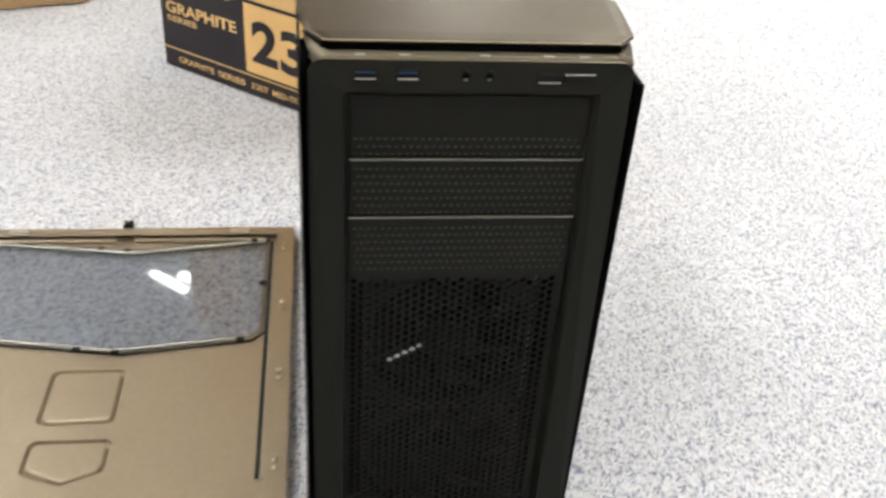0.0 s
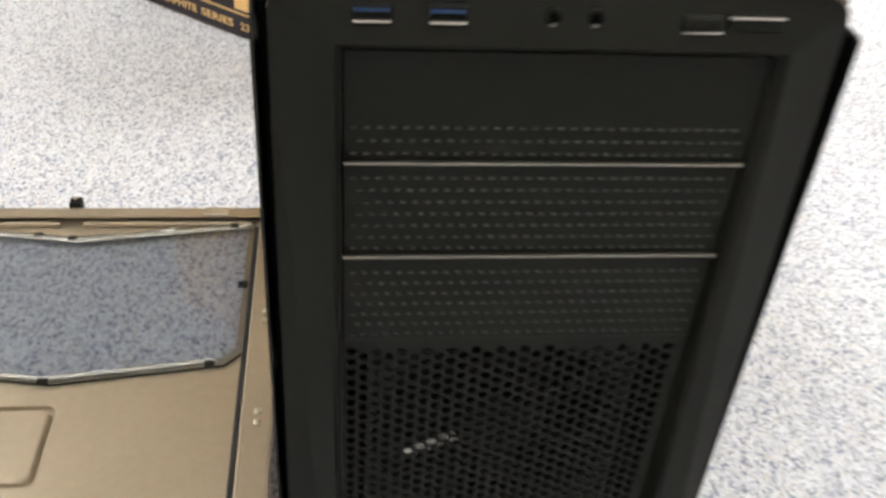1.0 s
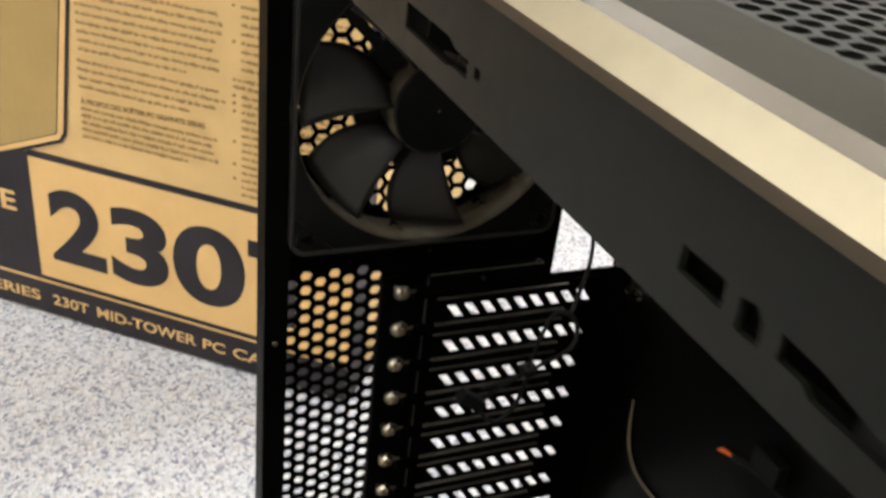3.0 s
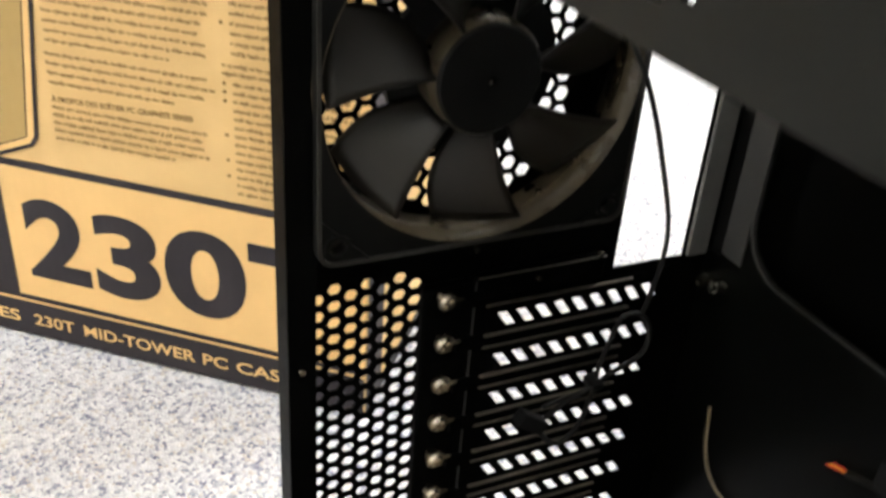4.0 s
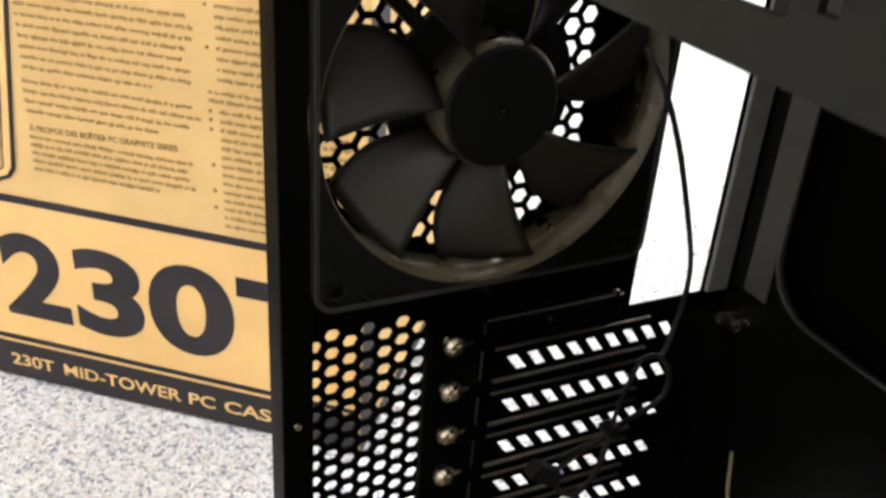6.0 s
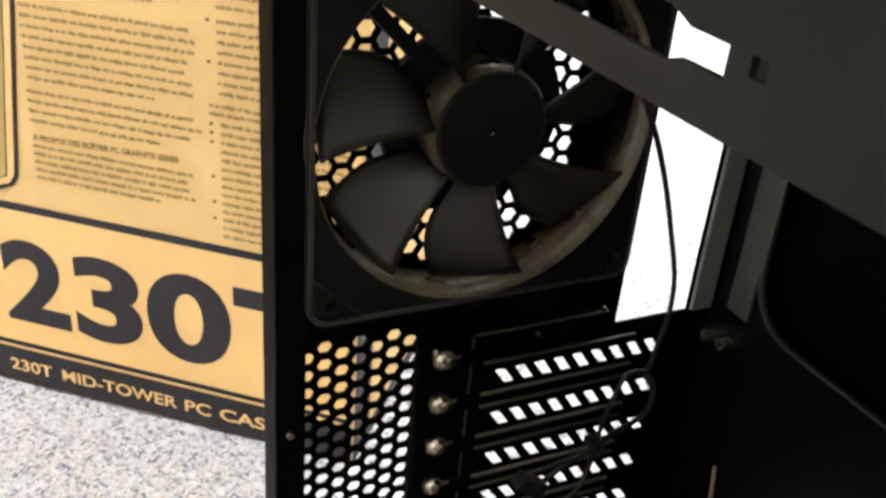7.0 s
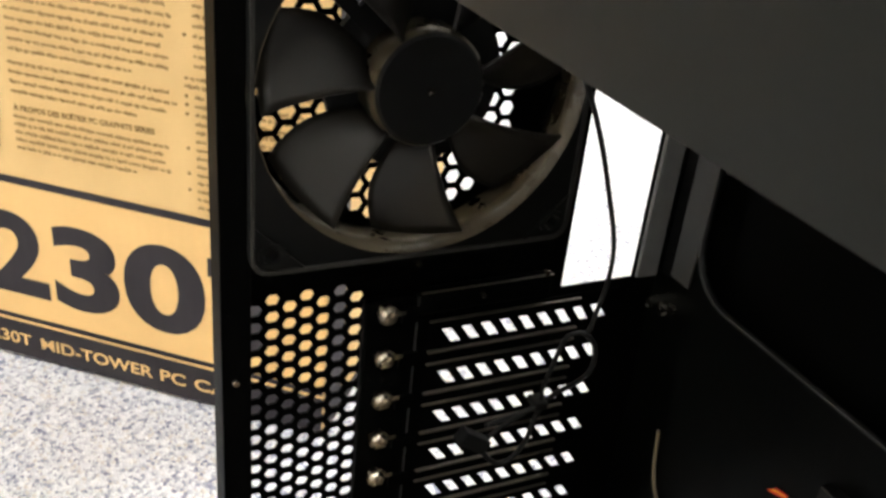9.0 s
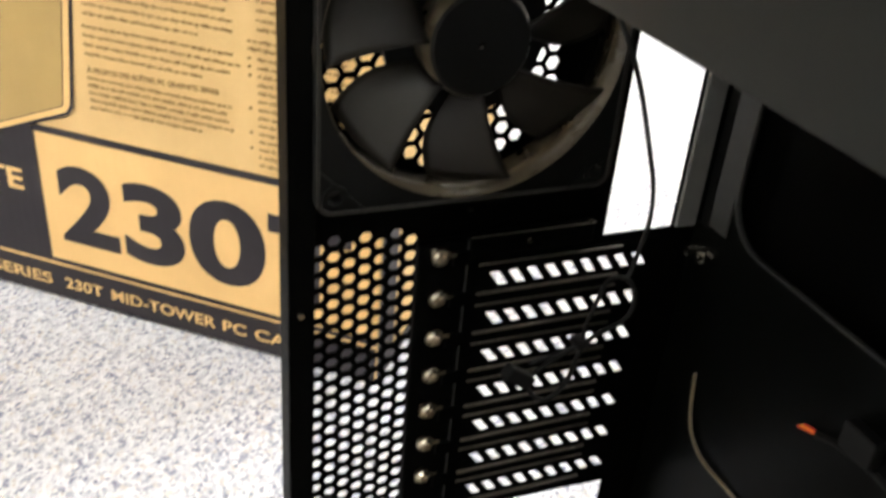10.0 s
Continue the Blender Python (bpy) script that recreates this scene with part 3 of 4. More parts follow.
    for x, y, z in ((-0.0945, YR - 0.0145, 0.2335), (-0.0228, YR - 0.001, 0.2635), (0.0315, YR - 0.0045, 0.2535), (0.004, YR - 0.0045, 0.2475)):
        bm = bmesh.new()
        cyl(bm, (x, y, z), (x, y - 0.0012, z), 0.0015, 0.0011, 10)
        part("rivet", bm, SCREW, case)


def build_fan(cx, cz, y0, y1, turn, parent, blade_mat, duct_mat):
    """A 120 mm axial fan between y0 and y1; the hub's cap looks towards y0."""
    h, r = 0.0582, 0.0570
    holes = [ngon(cx, cz, r, 48)] + [ngon(cx + sx * 0.0512, cz + sz * 0.0512, 0.0027, 12) for sx in (-1, 1) for sz in (-1, 1)]
    outer = rounded(cx - h, cx + h, cz - h, cz + h, 0.006, 4)
    bm = sheet(outer, holes, 0.0035, XZ(y0))
    for g in sheet(outer, holes, 0.0035, XZ(y1 - 0.0035)), :
        me = bpy.data.meshes.new("tmp")
        g.to_mesh(me)
        bm.from_mesh(me)
        bpy.data.meshes.remove(me)
        g.free()
    frame_ob = part("fan_frame", bm, FRAMEBLK, parent, "black plastic frame of a 120 mm fan")
    bm = bmesh.new()
    ring = [[bm.verts.new((cx + q * math.cos(a), y, cz + q * math.sin(a))) for q, y in ((r - 0.0002, y0 - 0.0002), (r - 0.0002, y1 - 0.0005), (r + 0.0008, y1 - 0.0009), (r + 0.0008, y0 + 0.0004))] for a in (2 * math.pi * i / 48 for i in range(48))]
    for i in range(48):
        a, b = ring[i], ring[(i + 1) % 48]
        for k in range(4):
            bm.faces.new((a[k], a[(k + 1) % 4], b[(k + 1) % 4], b[k]))
    part("duct_ring", bm, duct_mat, frame_ob, "inner ring of the fan", True)
    bm = bmesh.new()
    cyl(bm, (cx, y1 - 0.0042, cz), (cx, y1 - 0.001, cz), 0.0310, 0.0310, 32)
    part("motor_mount", bm, MATTE, frame_ob)
    bm = bmesh.new()
    cyl(bm, (cx, y0 + 0.0016, cz), (cx, y0 + 0.0028, cz), 0.0176, 0.0186, 40)
    part("hub", bm, MATTE, frame_ob)
    bm = bmesh.new()
    ring = [[bm.verts.new((cx + q * math.cos(a), y, cz + q * math.sin(a))) for q, y in ((0.0186, y0 + 0.0028), (0.0196, y0 + 0.0042), (0.0202, y1 - 0.003), (0.0180, y1 - 0.003))] for a in (2 * math.pi * i / 40 for i in range(40))]
    for i in range(40):
        a, b = ring[i], ring[(i + 1) % 40]
        for k in range(3):
            bm.faces.new((a[k], a[k + 1], b[k + 1], b[k]))
    part("hub_side", bm, duct_mat, frame_ob, "side of the fan hub", True)
    bm = bmesh.new()
    cyl(bm, (cx, y0 + 0.0011, cz), (cx, y0 + 0.0017, cz), 0.0013, n=10)
    part("hub_cap_mark", bm, CHROME, frame_ob)
    for s in range(4):
        a = turn + math.pi / 2 * s + 0.07
        bm = bmesh.new()
        m = Matrix.Translation((cx, y1 - 0.0025, cz)) @ Matrix.Rotation(-a, 4, "Y")
        cuboid(bm, 0.018, r + 0.001, -0.002, 0.002, -0.0022, 0.0022, m=m)
        part("strut", bm, MATTE, frame_ob)
    # leaf-shaped blades, pitched, wider at the root than at the tip
    for k in range(7):
        a0 = turn + 2 * math.pi * k / 7
        bm = bmesh.new()
        nu, nv = 9, 10
        grid = []
        for i in range(nu + 1):
            f = i / nu
            q = 0.0190 + (r - 0.0026 - 0.0190) * f
            low = radians(-14 - 1 * f - 9 * math.sin(math.pi * f ** 0.85))
            high = radians(7 + 9 * f)
            row = []
            for j in range(nv + 1):
                g = j / nv
                a = a0 + low + (high - low) * g
                depth = y0 + 0.0024 + (y1 - y0 - 0.0066) * (0.02 + 0.96 * (1 - g) + 0.06 * math.sin(math.pi * g))
                row.append(bm.verts.new((cx + q * math.cos(a), depth, cz + q * math.sin(a))))
            grid.append(row)
        for i in range(nu):
            for j in range(nv):
                bm.faces.new((grid[i][j], grid[i + 1][j], grid[i + 1][j + 1], grid[i][j + 1]))
        bmesh.ops.recalc_face_normals(bm, faces=bm.faces)
        bmesh.ops.solidify(bm, geom=bm.faces[:], thickness=0.0012)
        part("blade", bm, blade_mat, frame_ob, "", True)
    # Lip in lighter plastic: the light on the frame's rim is painted.
    inner = rounded(cx - h + 0.0014, cx + h - 0.0014, cz - h + 0.0014, cz + h - 0.0014, 0.005, 4)
    part("frame_lip", sheet(outer, [inner], 0.0011, XZ(y0 - 0.0012)), SATIN, frame_ob)
    for sx in (-1, 1):
        for sz in (-1, 1):
            u, v = cx + sx * 0.0512, cz + sz * 0.0512
            part("screw_boss", sheet(ngon(u, v, 0.0046, 16), [ngon(u, v, 0.0030, 16)], 0.0009, XZ(y0 - 0.0010)), FRAMEBLK, frame_ob)
            part("corner_rib", sheet([(u + sx * 0.006, v - sz * 0.0095), (u + sx * 0.006, v - sz * 0.0108), (u - sx * 0.0115, v + sz * 0.0062), (u - sx * 0.0100, v + sz * 0.0062)], [], 0.0008, XZ(y0 - 0.0009)), FRAMEBLK, frame_ob)
    for sx in (-1, 1):
        for sz in (-1, 1):
            bm = bmesh.new()
            cyl(bm, (cx + sx * 0.0512, y0 + 0.006, cz + sz * 0.0512), (cx + sx * 0.0512, y1 - 0.006, cz + sz * 0.0512), 0.0042, n=12)
            part("screw_post", bm, SATIN, frame_ob)
    return frame_ob


def build_floor_plate():
    holes = hexes(-0.052, 0.068, 0.345, 0.452, 0.0088, 0.0041)
    for k in range(14):
        u = -0.038 + 0.0065 * k
        holes.append([(u, 0.284), (u + 0.0025, 0.284), (u + 0.005, 0.294), (u + 0.0025, 0.294)])
    holes += [ngon(-0.0642, 0.2865, 0.0026, 10), ngon(-0.0527, 0.2830, 0.0022, 10)]
    part("floor_plate", sheet(rect(XL + 0.001, 0.099, 0.03, YR - 0.0005), holes, 0.001, XY(ZF - 0.001)), SHADEDSTEEL, case, "grey steel bottom plate with hexagonal vent")
    part("dust_filter", sheet(rect(-0.06, 0.075, 0.34, 0.457), [], 0.001, XY(ZF - 0.005)), FOAM, case, "black dust filter mesh")
    part("bottom_skin", sheet(rect(XL + 0.002, 0.098, 0.03, YR), [], 0.001, XY(0.0155)), MATTE, case)
    part("bottom_lip", cuboid(bmesh.new(), XL - 0.0012, XL, 0.03, YR + 0.001, 0.014, ZF + 0.007, 0.0004), SHADEDSTEEL, case)
    part("bottom_lip", cuboid(bmesh.new(), XL, XL + 0.0085, 0.045, YR - 0.015, ZF + 0.0058, ZF + 0.007, 0.0003), SHADEDSTEEL, case)
    part("rib", cuboid(bmesh.new(), -0.0775, -0.0685, 0.331, 0.420, ZF, ZF + 0.0035, 0.003, 3), SHADEDSTEEL, case)
    part("rib", cuboid(bmesh.new(), -0.0625, -0.0585, 0.345, 0.452, ZF, ZF + 0.0018, 0.0015), SHADEDSTEEL, case)
    part("tab", cuboid(bmesh.new(), -0.0945, -0.0704, 0.4575, 0.474, ZF, ZF + 0.004, 0.0015), SHADEDSTEEL, case)
    part("rear_lip", cuboid(bmesh.new(), XL + 0.002, 0.098, YR - 0.010, YR - 0.0005, ZF + 0.0002, ZF + 0.005, 0.0006), SHADEDSTEEL, case)
    for x in (-0.075, 0.08):
        for y in (0.07, 0.43):
            bm = bmesh.new()
            cyl(bm, (x, y, 0.0), (x, y, 0.015), 0.013, 0.016, 20)
            part("foot", bm, RUBBER, case, "black rubber foot")


def build_tray():
    cpu = rounded(0.255, 0.458, 0.249, 0.39, 0.022)
    holes = [cpu, rect(0.4725, 0.4805, 0.2445, 0.395), rounded(0.26, 0.30, 0.06, 0.11, 0.008)]
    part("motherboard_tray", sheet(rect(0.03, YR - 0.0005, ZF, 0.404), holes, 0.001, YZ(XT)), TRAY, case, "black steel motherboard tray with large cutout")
    # Added black plate shuts out light behind the tray slot.
    part("slot_blackout", cuboid(bmesh.new(), XT + 0.0025, XT + 0.0035, 0.466, 0.4815, 0.235, 0.404), MATTE, case)
    part("cutout_rim", ridge_edge(cpu, XT - 0.0004), LITGREY, case)
    for y, z in ((0.467, 0.233), (0.4755, 0.232), (0.467, 0.075), (0.32, 0.235), (0.32, 0.075)):
        bm = bmesh.new()
        cyl(bm, (XT, y, z), (XT - 0.0065, y, z), 0.0024, n=6)
        part("standoff", bm, CHROME, case, "brass standoff screw")
    part("side_cover", cuboid(bmesh.new(), 0.1003, 0.1055, 0.0060, YR + 0.002, 0.018, 0.4020, 0.0020), INNER, case, "black outer side panel still fitted")


def ridge_edge(poly, x):
    bm = bmesh.new()
    n = len(poly)
    cu, cv = sum(p[0] for p in poly) / n, sum(p[1] for p in poly) / n
    rings = []
    for u, v in poly:
        d = Vector((u - cu, v - cv)).normalized()
        rings.append([bm.verts.new((x + w, u + d.x * o, v + d.y * o)) for o, w in ((0, 0.0015), (0, -0.0012), (0.0016, -0.0012), (0.0022, 0))])
    for i in range(n):
        a, b = rings[i], rings[(i + 1) % n]
        for k in range(3):
            bm.faces.new((a[k], a[k + 1], b[k + 1], b[k]))
    return bm


def build_rails():
    slots = [[(0.1910, 0.4100), (0.2050, 0.4100), (0.2065, 0.4112), (0.2110, 0.4112), (0.2110, 0.4146), (0.2045, 0.4142), (0.1995, 0.4132), (0.1910, 0.4118)],
             [(0.2140, 0.4106), (0.2180, 0.4104), (0.2184, 0.4146), (0.2158, 0.4152), (0.2142, 0.4138)], rect(0.2213, 0.2302, 0.4112, 0.4150),
             [(0.3000, 0.4110), (0.3000, 0.4146), (0.3062, 0.4147), (0.3098, 0.4161), (0.3335, 0.4160), (0.3335, 0.4104), (0.3098, 0.4102), (0.3075, 0.4110)],
             rect(0.2942, 0.2966, 0.4124, 0.4146), rect(0.372, 0.382, 0.4085, 0.4165), rect(0.08, 0.12, 0.4085, 0.4125)]
    part("top_rail", sheet(rect(0.0465, YR, ZB, ZT - 0.0005), slots, 0.001, YZ(XL)), RAILPAINT, case, "dark grey steel top rail with slots")
    part("rail_return", cuboid(bmesh.new(), XL + 0.001, XL + 0.008, 0.14, YR - 0.002, ZB, ZB + 0.001), INNER, case)
    for y, w in ((0.191, 0.010), (0.10, 0.012)):
        part("rail_clip", cuboid(bmesh.new(), XL + 0.0030, XL + 0.006, y - w, y + w, 0.4065, 0.4185, 0.0006), FOAM, case)
    grille = hexes(-0.070, 0.070, 0.157, 0.470, 0.0056, 0.0023)
    part("top_frame", sheet(rect(XL + 0.001, 0.099, 0.085, YR), [rect(-0.070, 0.070, 0.15, 0.46)], 0.001, XY(ZT)), INNER, case)
    # moulded cover with sloping edges
    bm = bmesh.new()
    def ring(y, top, half_l, half_r, low):
        pts = [(-half_l, low), (-half_l, low + 0.002), (-half_l + 0.0035, top - 0.0008), (-half_l + 0.008, top), (half_r - 0.008, top), (half_r - 0.0035, top - 0.0008), (half_r, low + 0.002), (half_r, low)]
        return [bm.verts.new((x, y, z)) for x, z in pts]
    rows = [ring(0.0140, 0.4240, 0.0852, 0.0900, 0.4230), ring(0.0148, 0.4246, 0.0858, 0.0906, 0.4230), ring(0.0235, 0.4256, 0.0928, 0.0988, 0.4234), ring(0.0395, 0.4269, 0.0962, 0.1002, 0.4240),
            ring(0.075, 0.4299, 0.0990, 0.1014, 0.4262), ring(0.150, 0.4362, 0.1020, 0.1030, 0.4285)]
    # Edge faces that carry the painted highlight.
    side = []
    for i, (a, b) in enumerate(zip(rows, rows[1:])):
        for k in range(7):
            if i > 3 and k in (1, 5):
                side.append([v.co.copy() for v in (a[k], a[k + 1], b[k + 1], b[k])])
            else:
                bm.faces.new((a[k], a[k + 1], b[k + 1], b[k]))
    bm.faces.new(rows[0])
    last = ring(YR + 0.004, 0.4362, 0.1020, 0.1030, 0.4285)
    for k in (0, 2, 4, 6):
        bm.faces.new((rows[-1][k], rows[-1][k + 1], last[k + 1], last[k]))
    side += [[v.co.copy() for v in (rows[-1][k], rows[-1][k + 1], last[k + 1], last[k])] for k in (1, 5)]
    bm.faces.new(last)
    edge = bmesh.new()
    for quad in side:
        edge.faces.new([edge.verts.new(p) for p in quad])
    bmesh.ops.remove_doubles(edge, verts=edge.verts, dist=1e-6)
    part("cover_edge", edge, COVERSHINE, case, "edge of the top cover, its highlight painted pale", True)
    part("cover_lip", cuboid(bmesh.new(), -0.0845, 0.0893, 0.0133, 0.0141, 0.4234, 0.4244, 0.0003), COVERSHINE, case, "thin front lip of the top cover, its bright line painted")
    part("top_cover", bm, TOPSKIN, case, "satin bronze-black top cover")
    for x0, x1 in ((-0.0942, -0.0750), (0.0760, 0.0952)):
        part("cover_border", cuboid(bmesh.new(), x0, x1, 0.1500, YR + 0.003, 0.4335, 0.4358, 0.0008), TOPMATTE, case)
    part("top_grille", sheet(rect(-0.0755, 0.0765, 0.1502, YR + 0.003), grille, 0.0012, XY(0.4338)), BLACK, case, "black hexagonal mesh in the top")


def build_front():
    bm = bmesh.new()
    zb, mid = 0.018, 0.002
    def loop(x, z0, z1, c, y, ytop):
        arc = [(1 - math.cos(radians(a)), 1 - math.sin(radians(a))) for a in (0, 22.5, 45, 67.5, 90)]
        pts = [(-x, z0), (x, z0)] + [(x - c * p, z1 - c * q) for p, q in arc] + [(-x + c * p, z1 - c * q) for p, q in reversed(arc)]
        return [bm.verts.new((u + mid, y if v < z1 - 0.02 else ytop, v)) for u, v in pts]
    rings = [loop(0.0865, zb, 0.4178, 0.009, 0.030, 0.014), loop(0.0875, zb, 0.4180, 0.009, -0.004, 0.0085), loop(0.0945, zb + 0.004, 0.4160, 0.008, -0.012, 0.0040),
             loop(0.0742, 0.0275, 0.4005, 0.002, -0.0112, -0.004), loop(0.0715, 0.030, 0.3980, 0.0015, 0.0005, -0.001), loop(0.0712, 0.030, 0.3977, 0.0015, 0.010, 0.010)]
    for a, b in zip(rings, rings[1:]):
        for k in range(12):
            bm.faces.new((a[k], a[(k + 1) % 12], b[(k + 1) % 12], b[k]))
    caps = [[tuple(v.co) for v in r] for r in rings]
    bezel = part("front_bezel", bm, BLACK, case, "matt black plastic front bezel")
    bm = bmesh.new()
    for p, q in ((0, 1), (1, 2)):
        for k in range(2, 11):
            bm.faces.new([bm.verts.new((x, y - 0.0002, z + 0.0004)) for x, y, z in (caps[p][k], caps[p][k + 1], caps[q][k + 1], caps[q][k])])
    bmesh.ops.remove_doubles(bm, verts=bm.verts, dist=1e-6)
    part("bezel_top_edge", bm, FACETSHINE, bezel, "upper edge of the bezel, its gloss painted light")
    # Left facet takes the painted shine, right one the plain cover bronze.
    for s, a, b, c, mat in ((-1, (-0.0968, 0.0320, 0.4236), (-0.0800, 0.0045, 0.4188), (-0.0908, 0.0025, 0.4140), FACETSHINE),
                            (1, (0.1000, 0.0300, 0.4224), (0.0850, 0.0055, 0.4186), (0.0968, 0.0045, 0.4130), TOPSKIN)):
        bm = bmesh.new()
        for p in (a, b, c):
            bm.verts.new(p), bm.verts.new((p[0] - s * 0.004, p[1] + 0.003, p[2] - 0.0025))
        bmesh.ops.convex_hull(bm, input=bm.verts)
        bmesh.ops.bevel(bm, geom=bm.edges[:], offset=0.0016, segments=3, affect="EDGES", profile=0.5)
        part("corner_facet", bm, mat, bezel, "smoothed corner facet of the bezel", True)
    # Bezel sides in deeper black: the shade of the side gap is painted.
    for x in (-0.0842, 0.0872):
        part("bezel_wall", cuboid(bmesh.new(), x - 0.0006, x + 0.0006, 0.009, 0.034, 0.024, 0.409, 0.0004), MATTE, bezel)
    part("bezel_cheek", cuboid(bmesh.new(), -0.0966, -0.0900, 0.0085, 0.0340, 0.024, 0.4180, 0.0025, 3), INNER, bezel)
    # Black block stands in for the shaded recess under the cover's lip.
    part("recess_shade", cuboid(bmesh.new(), -0.0855, 0.0895, 0.0129, 0.034, 0.4130, 0.4222, 0.0005), INNER, case)
    part("bezel_ledge", cuboid(bmesh.new(), -0.0835, 0.0865, 0.0052, 0.0128, 0.4135, 0.4186, 0.0010), FACETSHINE, bezel)
    part("front_plate", sheet(rect(XL + 0.008, 0.099, 0.022, 0.4195), [rect(-0.074, 0.074, 0.268, 0.400), ngon(0, 0.20, 0.057, 40), ngon(0, 0.085, 0.057, 40)], 0.001, XZ(0.041)), INNER, case)
    for x in (-0.063, -0.038, 0.008, 0.045, 0.066):
        part("port_symbol", cuboid(bmesh.new(), x - 0.003, x + 0.003, 0.0054, 0.0070, 0.4186, 0.4189), SYMBOL, bezel)
    for x in (-0.0603, -0.0367):
        shell = part("usb_port", sheet(rect(x - 0.0062, x + 0.0062, 0.4070, 0.4124), [rect(x - 0.0056, x + 0.0056, 0.4076, 0.4119)], 0.010, XZ(-0.0022)), MATTE, bezel, "USB socket with blue tongue")
        part("tongue", cuboid(bmesh.new(), x - 0.0055, x + 0.0055, -0.0010, 0.007, 0.4100, 0.4117), BLUE, shell)
        part("socket_back", cuboid(bmesh.new(), x - 0.0058, x + 0.0058, 0.0065, 0.0075, 0.4074, 0.4121), INNER, shell)
        part("lip", cuboid(bmesh.new(), x - 0.0058, x + 0.0058, -0.0026, -0.0012, 0.4070, 0.4079, 0.0003), TRIM, shell)
    for x in (-0.0035, 0.0102):
        part("audio_jack", sheet(ngon(x, 0.4092, 0.0029, 16), [ngon(x, 0.4092, 0.0019, 16)], 0.0040, XZ(-0.0004)), BLACK, bezel)
        bm = bmesh.new()
        cyl(bm, (x, -0.0006, 0.4092), (x, 0.003, 0.4092), 0.0017, n=12)
        part("jack_hole", bm, INNER, bezel)
        # Pale bar paints the lit lower lip of the jack.
        part("jack_lip_light", cuboid(bmesh.new(), x - 0.0011, x + 0.0011, -0.0012, 0.0, 0.4064, 0.4073, 0.0003), STRIPE, bezel)
    for x0, x1 in ((0.0385, 0.0515), (0.0535, 0.0715)):
        part("power_button" if x0 < 0.05 else "reset_button", cuboid(bmesh.new(), x0, x1, -0.0020, 0.0040, 0.4064, 0.4108, 0.0006), BLACK, bezel)
        z = 0.4060 if x0 < 0.05 else 0.4111
        part("button_light", cuboid(bmesh.new(), x0, x1, -0.0026, -0.0012, z - 0.0002, z + 0.0003), TRIM, bezel)
    # three bay covers with rows of small raised dimples
    for i, (z0, z1) in enumerate(((0.3549, 0.3966), (0.3145, 0.3544), (0.2724, 0.3140))):
        cover = part("bay_cover", cuboid(bmesh.new(), -0.0692, 0.0725, 0.0008, 0.0040, z0, z1, 0.0006), BLACK, case, "black dimpled drive bay cover")
        bm = bmesh.new()
        for r in range(7 if i else 3):
            zz = z0 + 0.0040 + r * 0.0051
            u = -0.0655 + (0.0022 if r % 2 else 0)
            while u < 0.069:
                vs = [bm.verts.new(p) for p in ((u - 0.0010, 0.0008, zz - 0.0010), (u + 0.0010, 0.0008, zz - 0.0010), (u + 0.0009, 0.0002, zz - 0.0003), (u - 0.0009, 0.0002, zz - 0.0003), (u - 0.0008, 0.0008, zz + 0.0004), (u + 0.0008, 0.0008, zz + 0.0004))]
                for q in ((0, 1, 2, 3), (3, 2, 5, 4), (0, 3, 4), (1, 5, 2)):
                    bm.faces.new([vs[k] for k in q])
                u += 0.0044
        part("dimple_pattern", bm, LITDIMPLE, cover)
        if i < 2:
            part("trim_strip", cuboid(bmesh.new(), -0.0692, 0.0725, -0.0014, 0.0006, z0 + 0.0001, z0 + 0.0014, 0.0004), STRIPE, cover, "thin bright trim line")
    mesh = hexes(-0.0655, 0.0690, 0.034, 0.2660, 0.0058, 0.0024)
    part("front_mesh", sheet(rect(-0.0692, 0.0725, 0.0305, 0.2726), mesh, 0.0012, XZ(0.001)), BLACK, case, "black hexagonal front mesh")
    # Added sheet, unseen, keeps inside light from showing through the front fans.
    part("light_stop", cuboid(bmesh.new(), -0.074, 0.076, 0.0394, 0.0404, 0.024, 0.266), INNER, case)
    fan = build_fan(0.001, 0.2035, 0.014, 0.039, 0.5, case, MATTE, MATTE)
    build_fan(0.001, 0.0845, 0.014, 0.039, 0.9, case, MATTE, MATTE)
    # White strip stands in for the glints behind the front mesh.
    m = Matrix.Translation((-0.0295, 0.0128, 0.196)) @ Matrix.Rotation(radians(-27), 4, "Y")
    part("fan_glint", cuboid(bmesh.new(), -0.013, 0.013, -0.0006, 0.0006, -0.0022, 0.0022, m=m), PAPER, fan, "narrow white strip for the glints on the front fan")


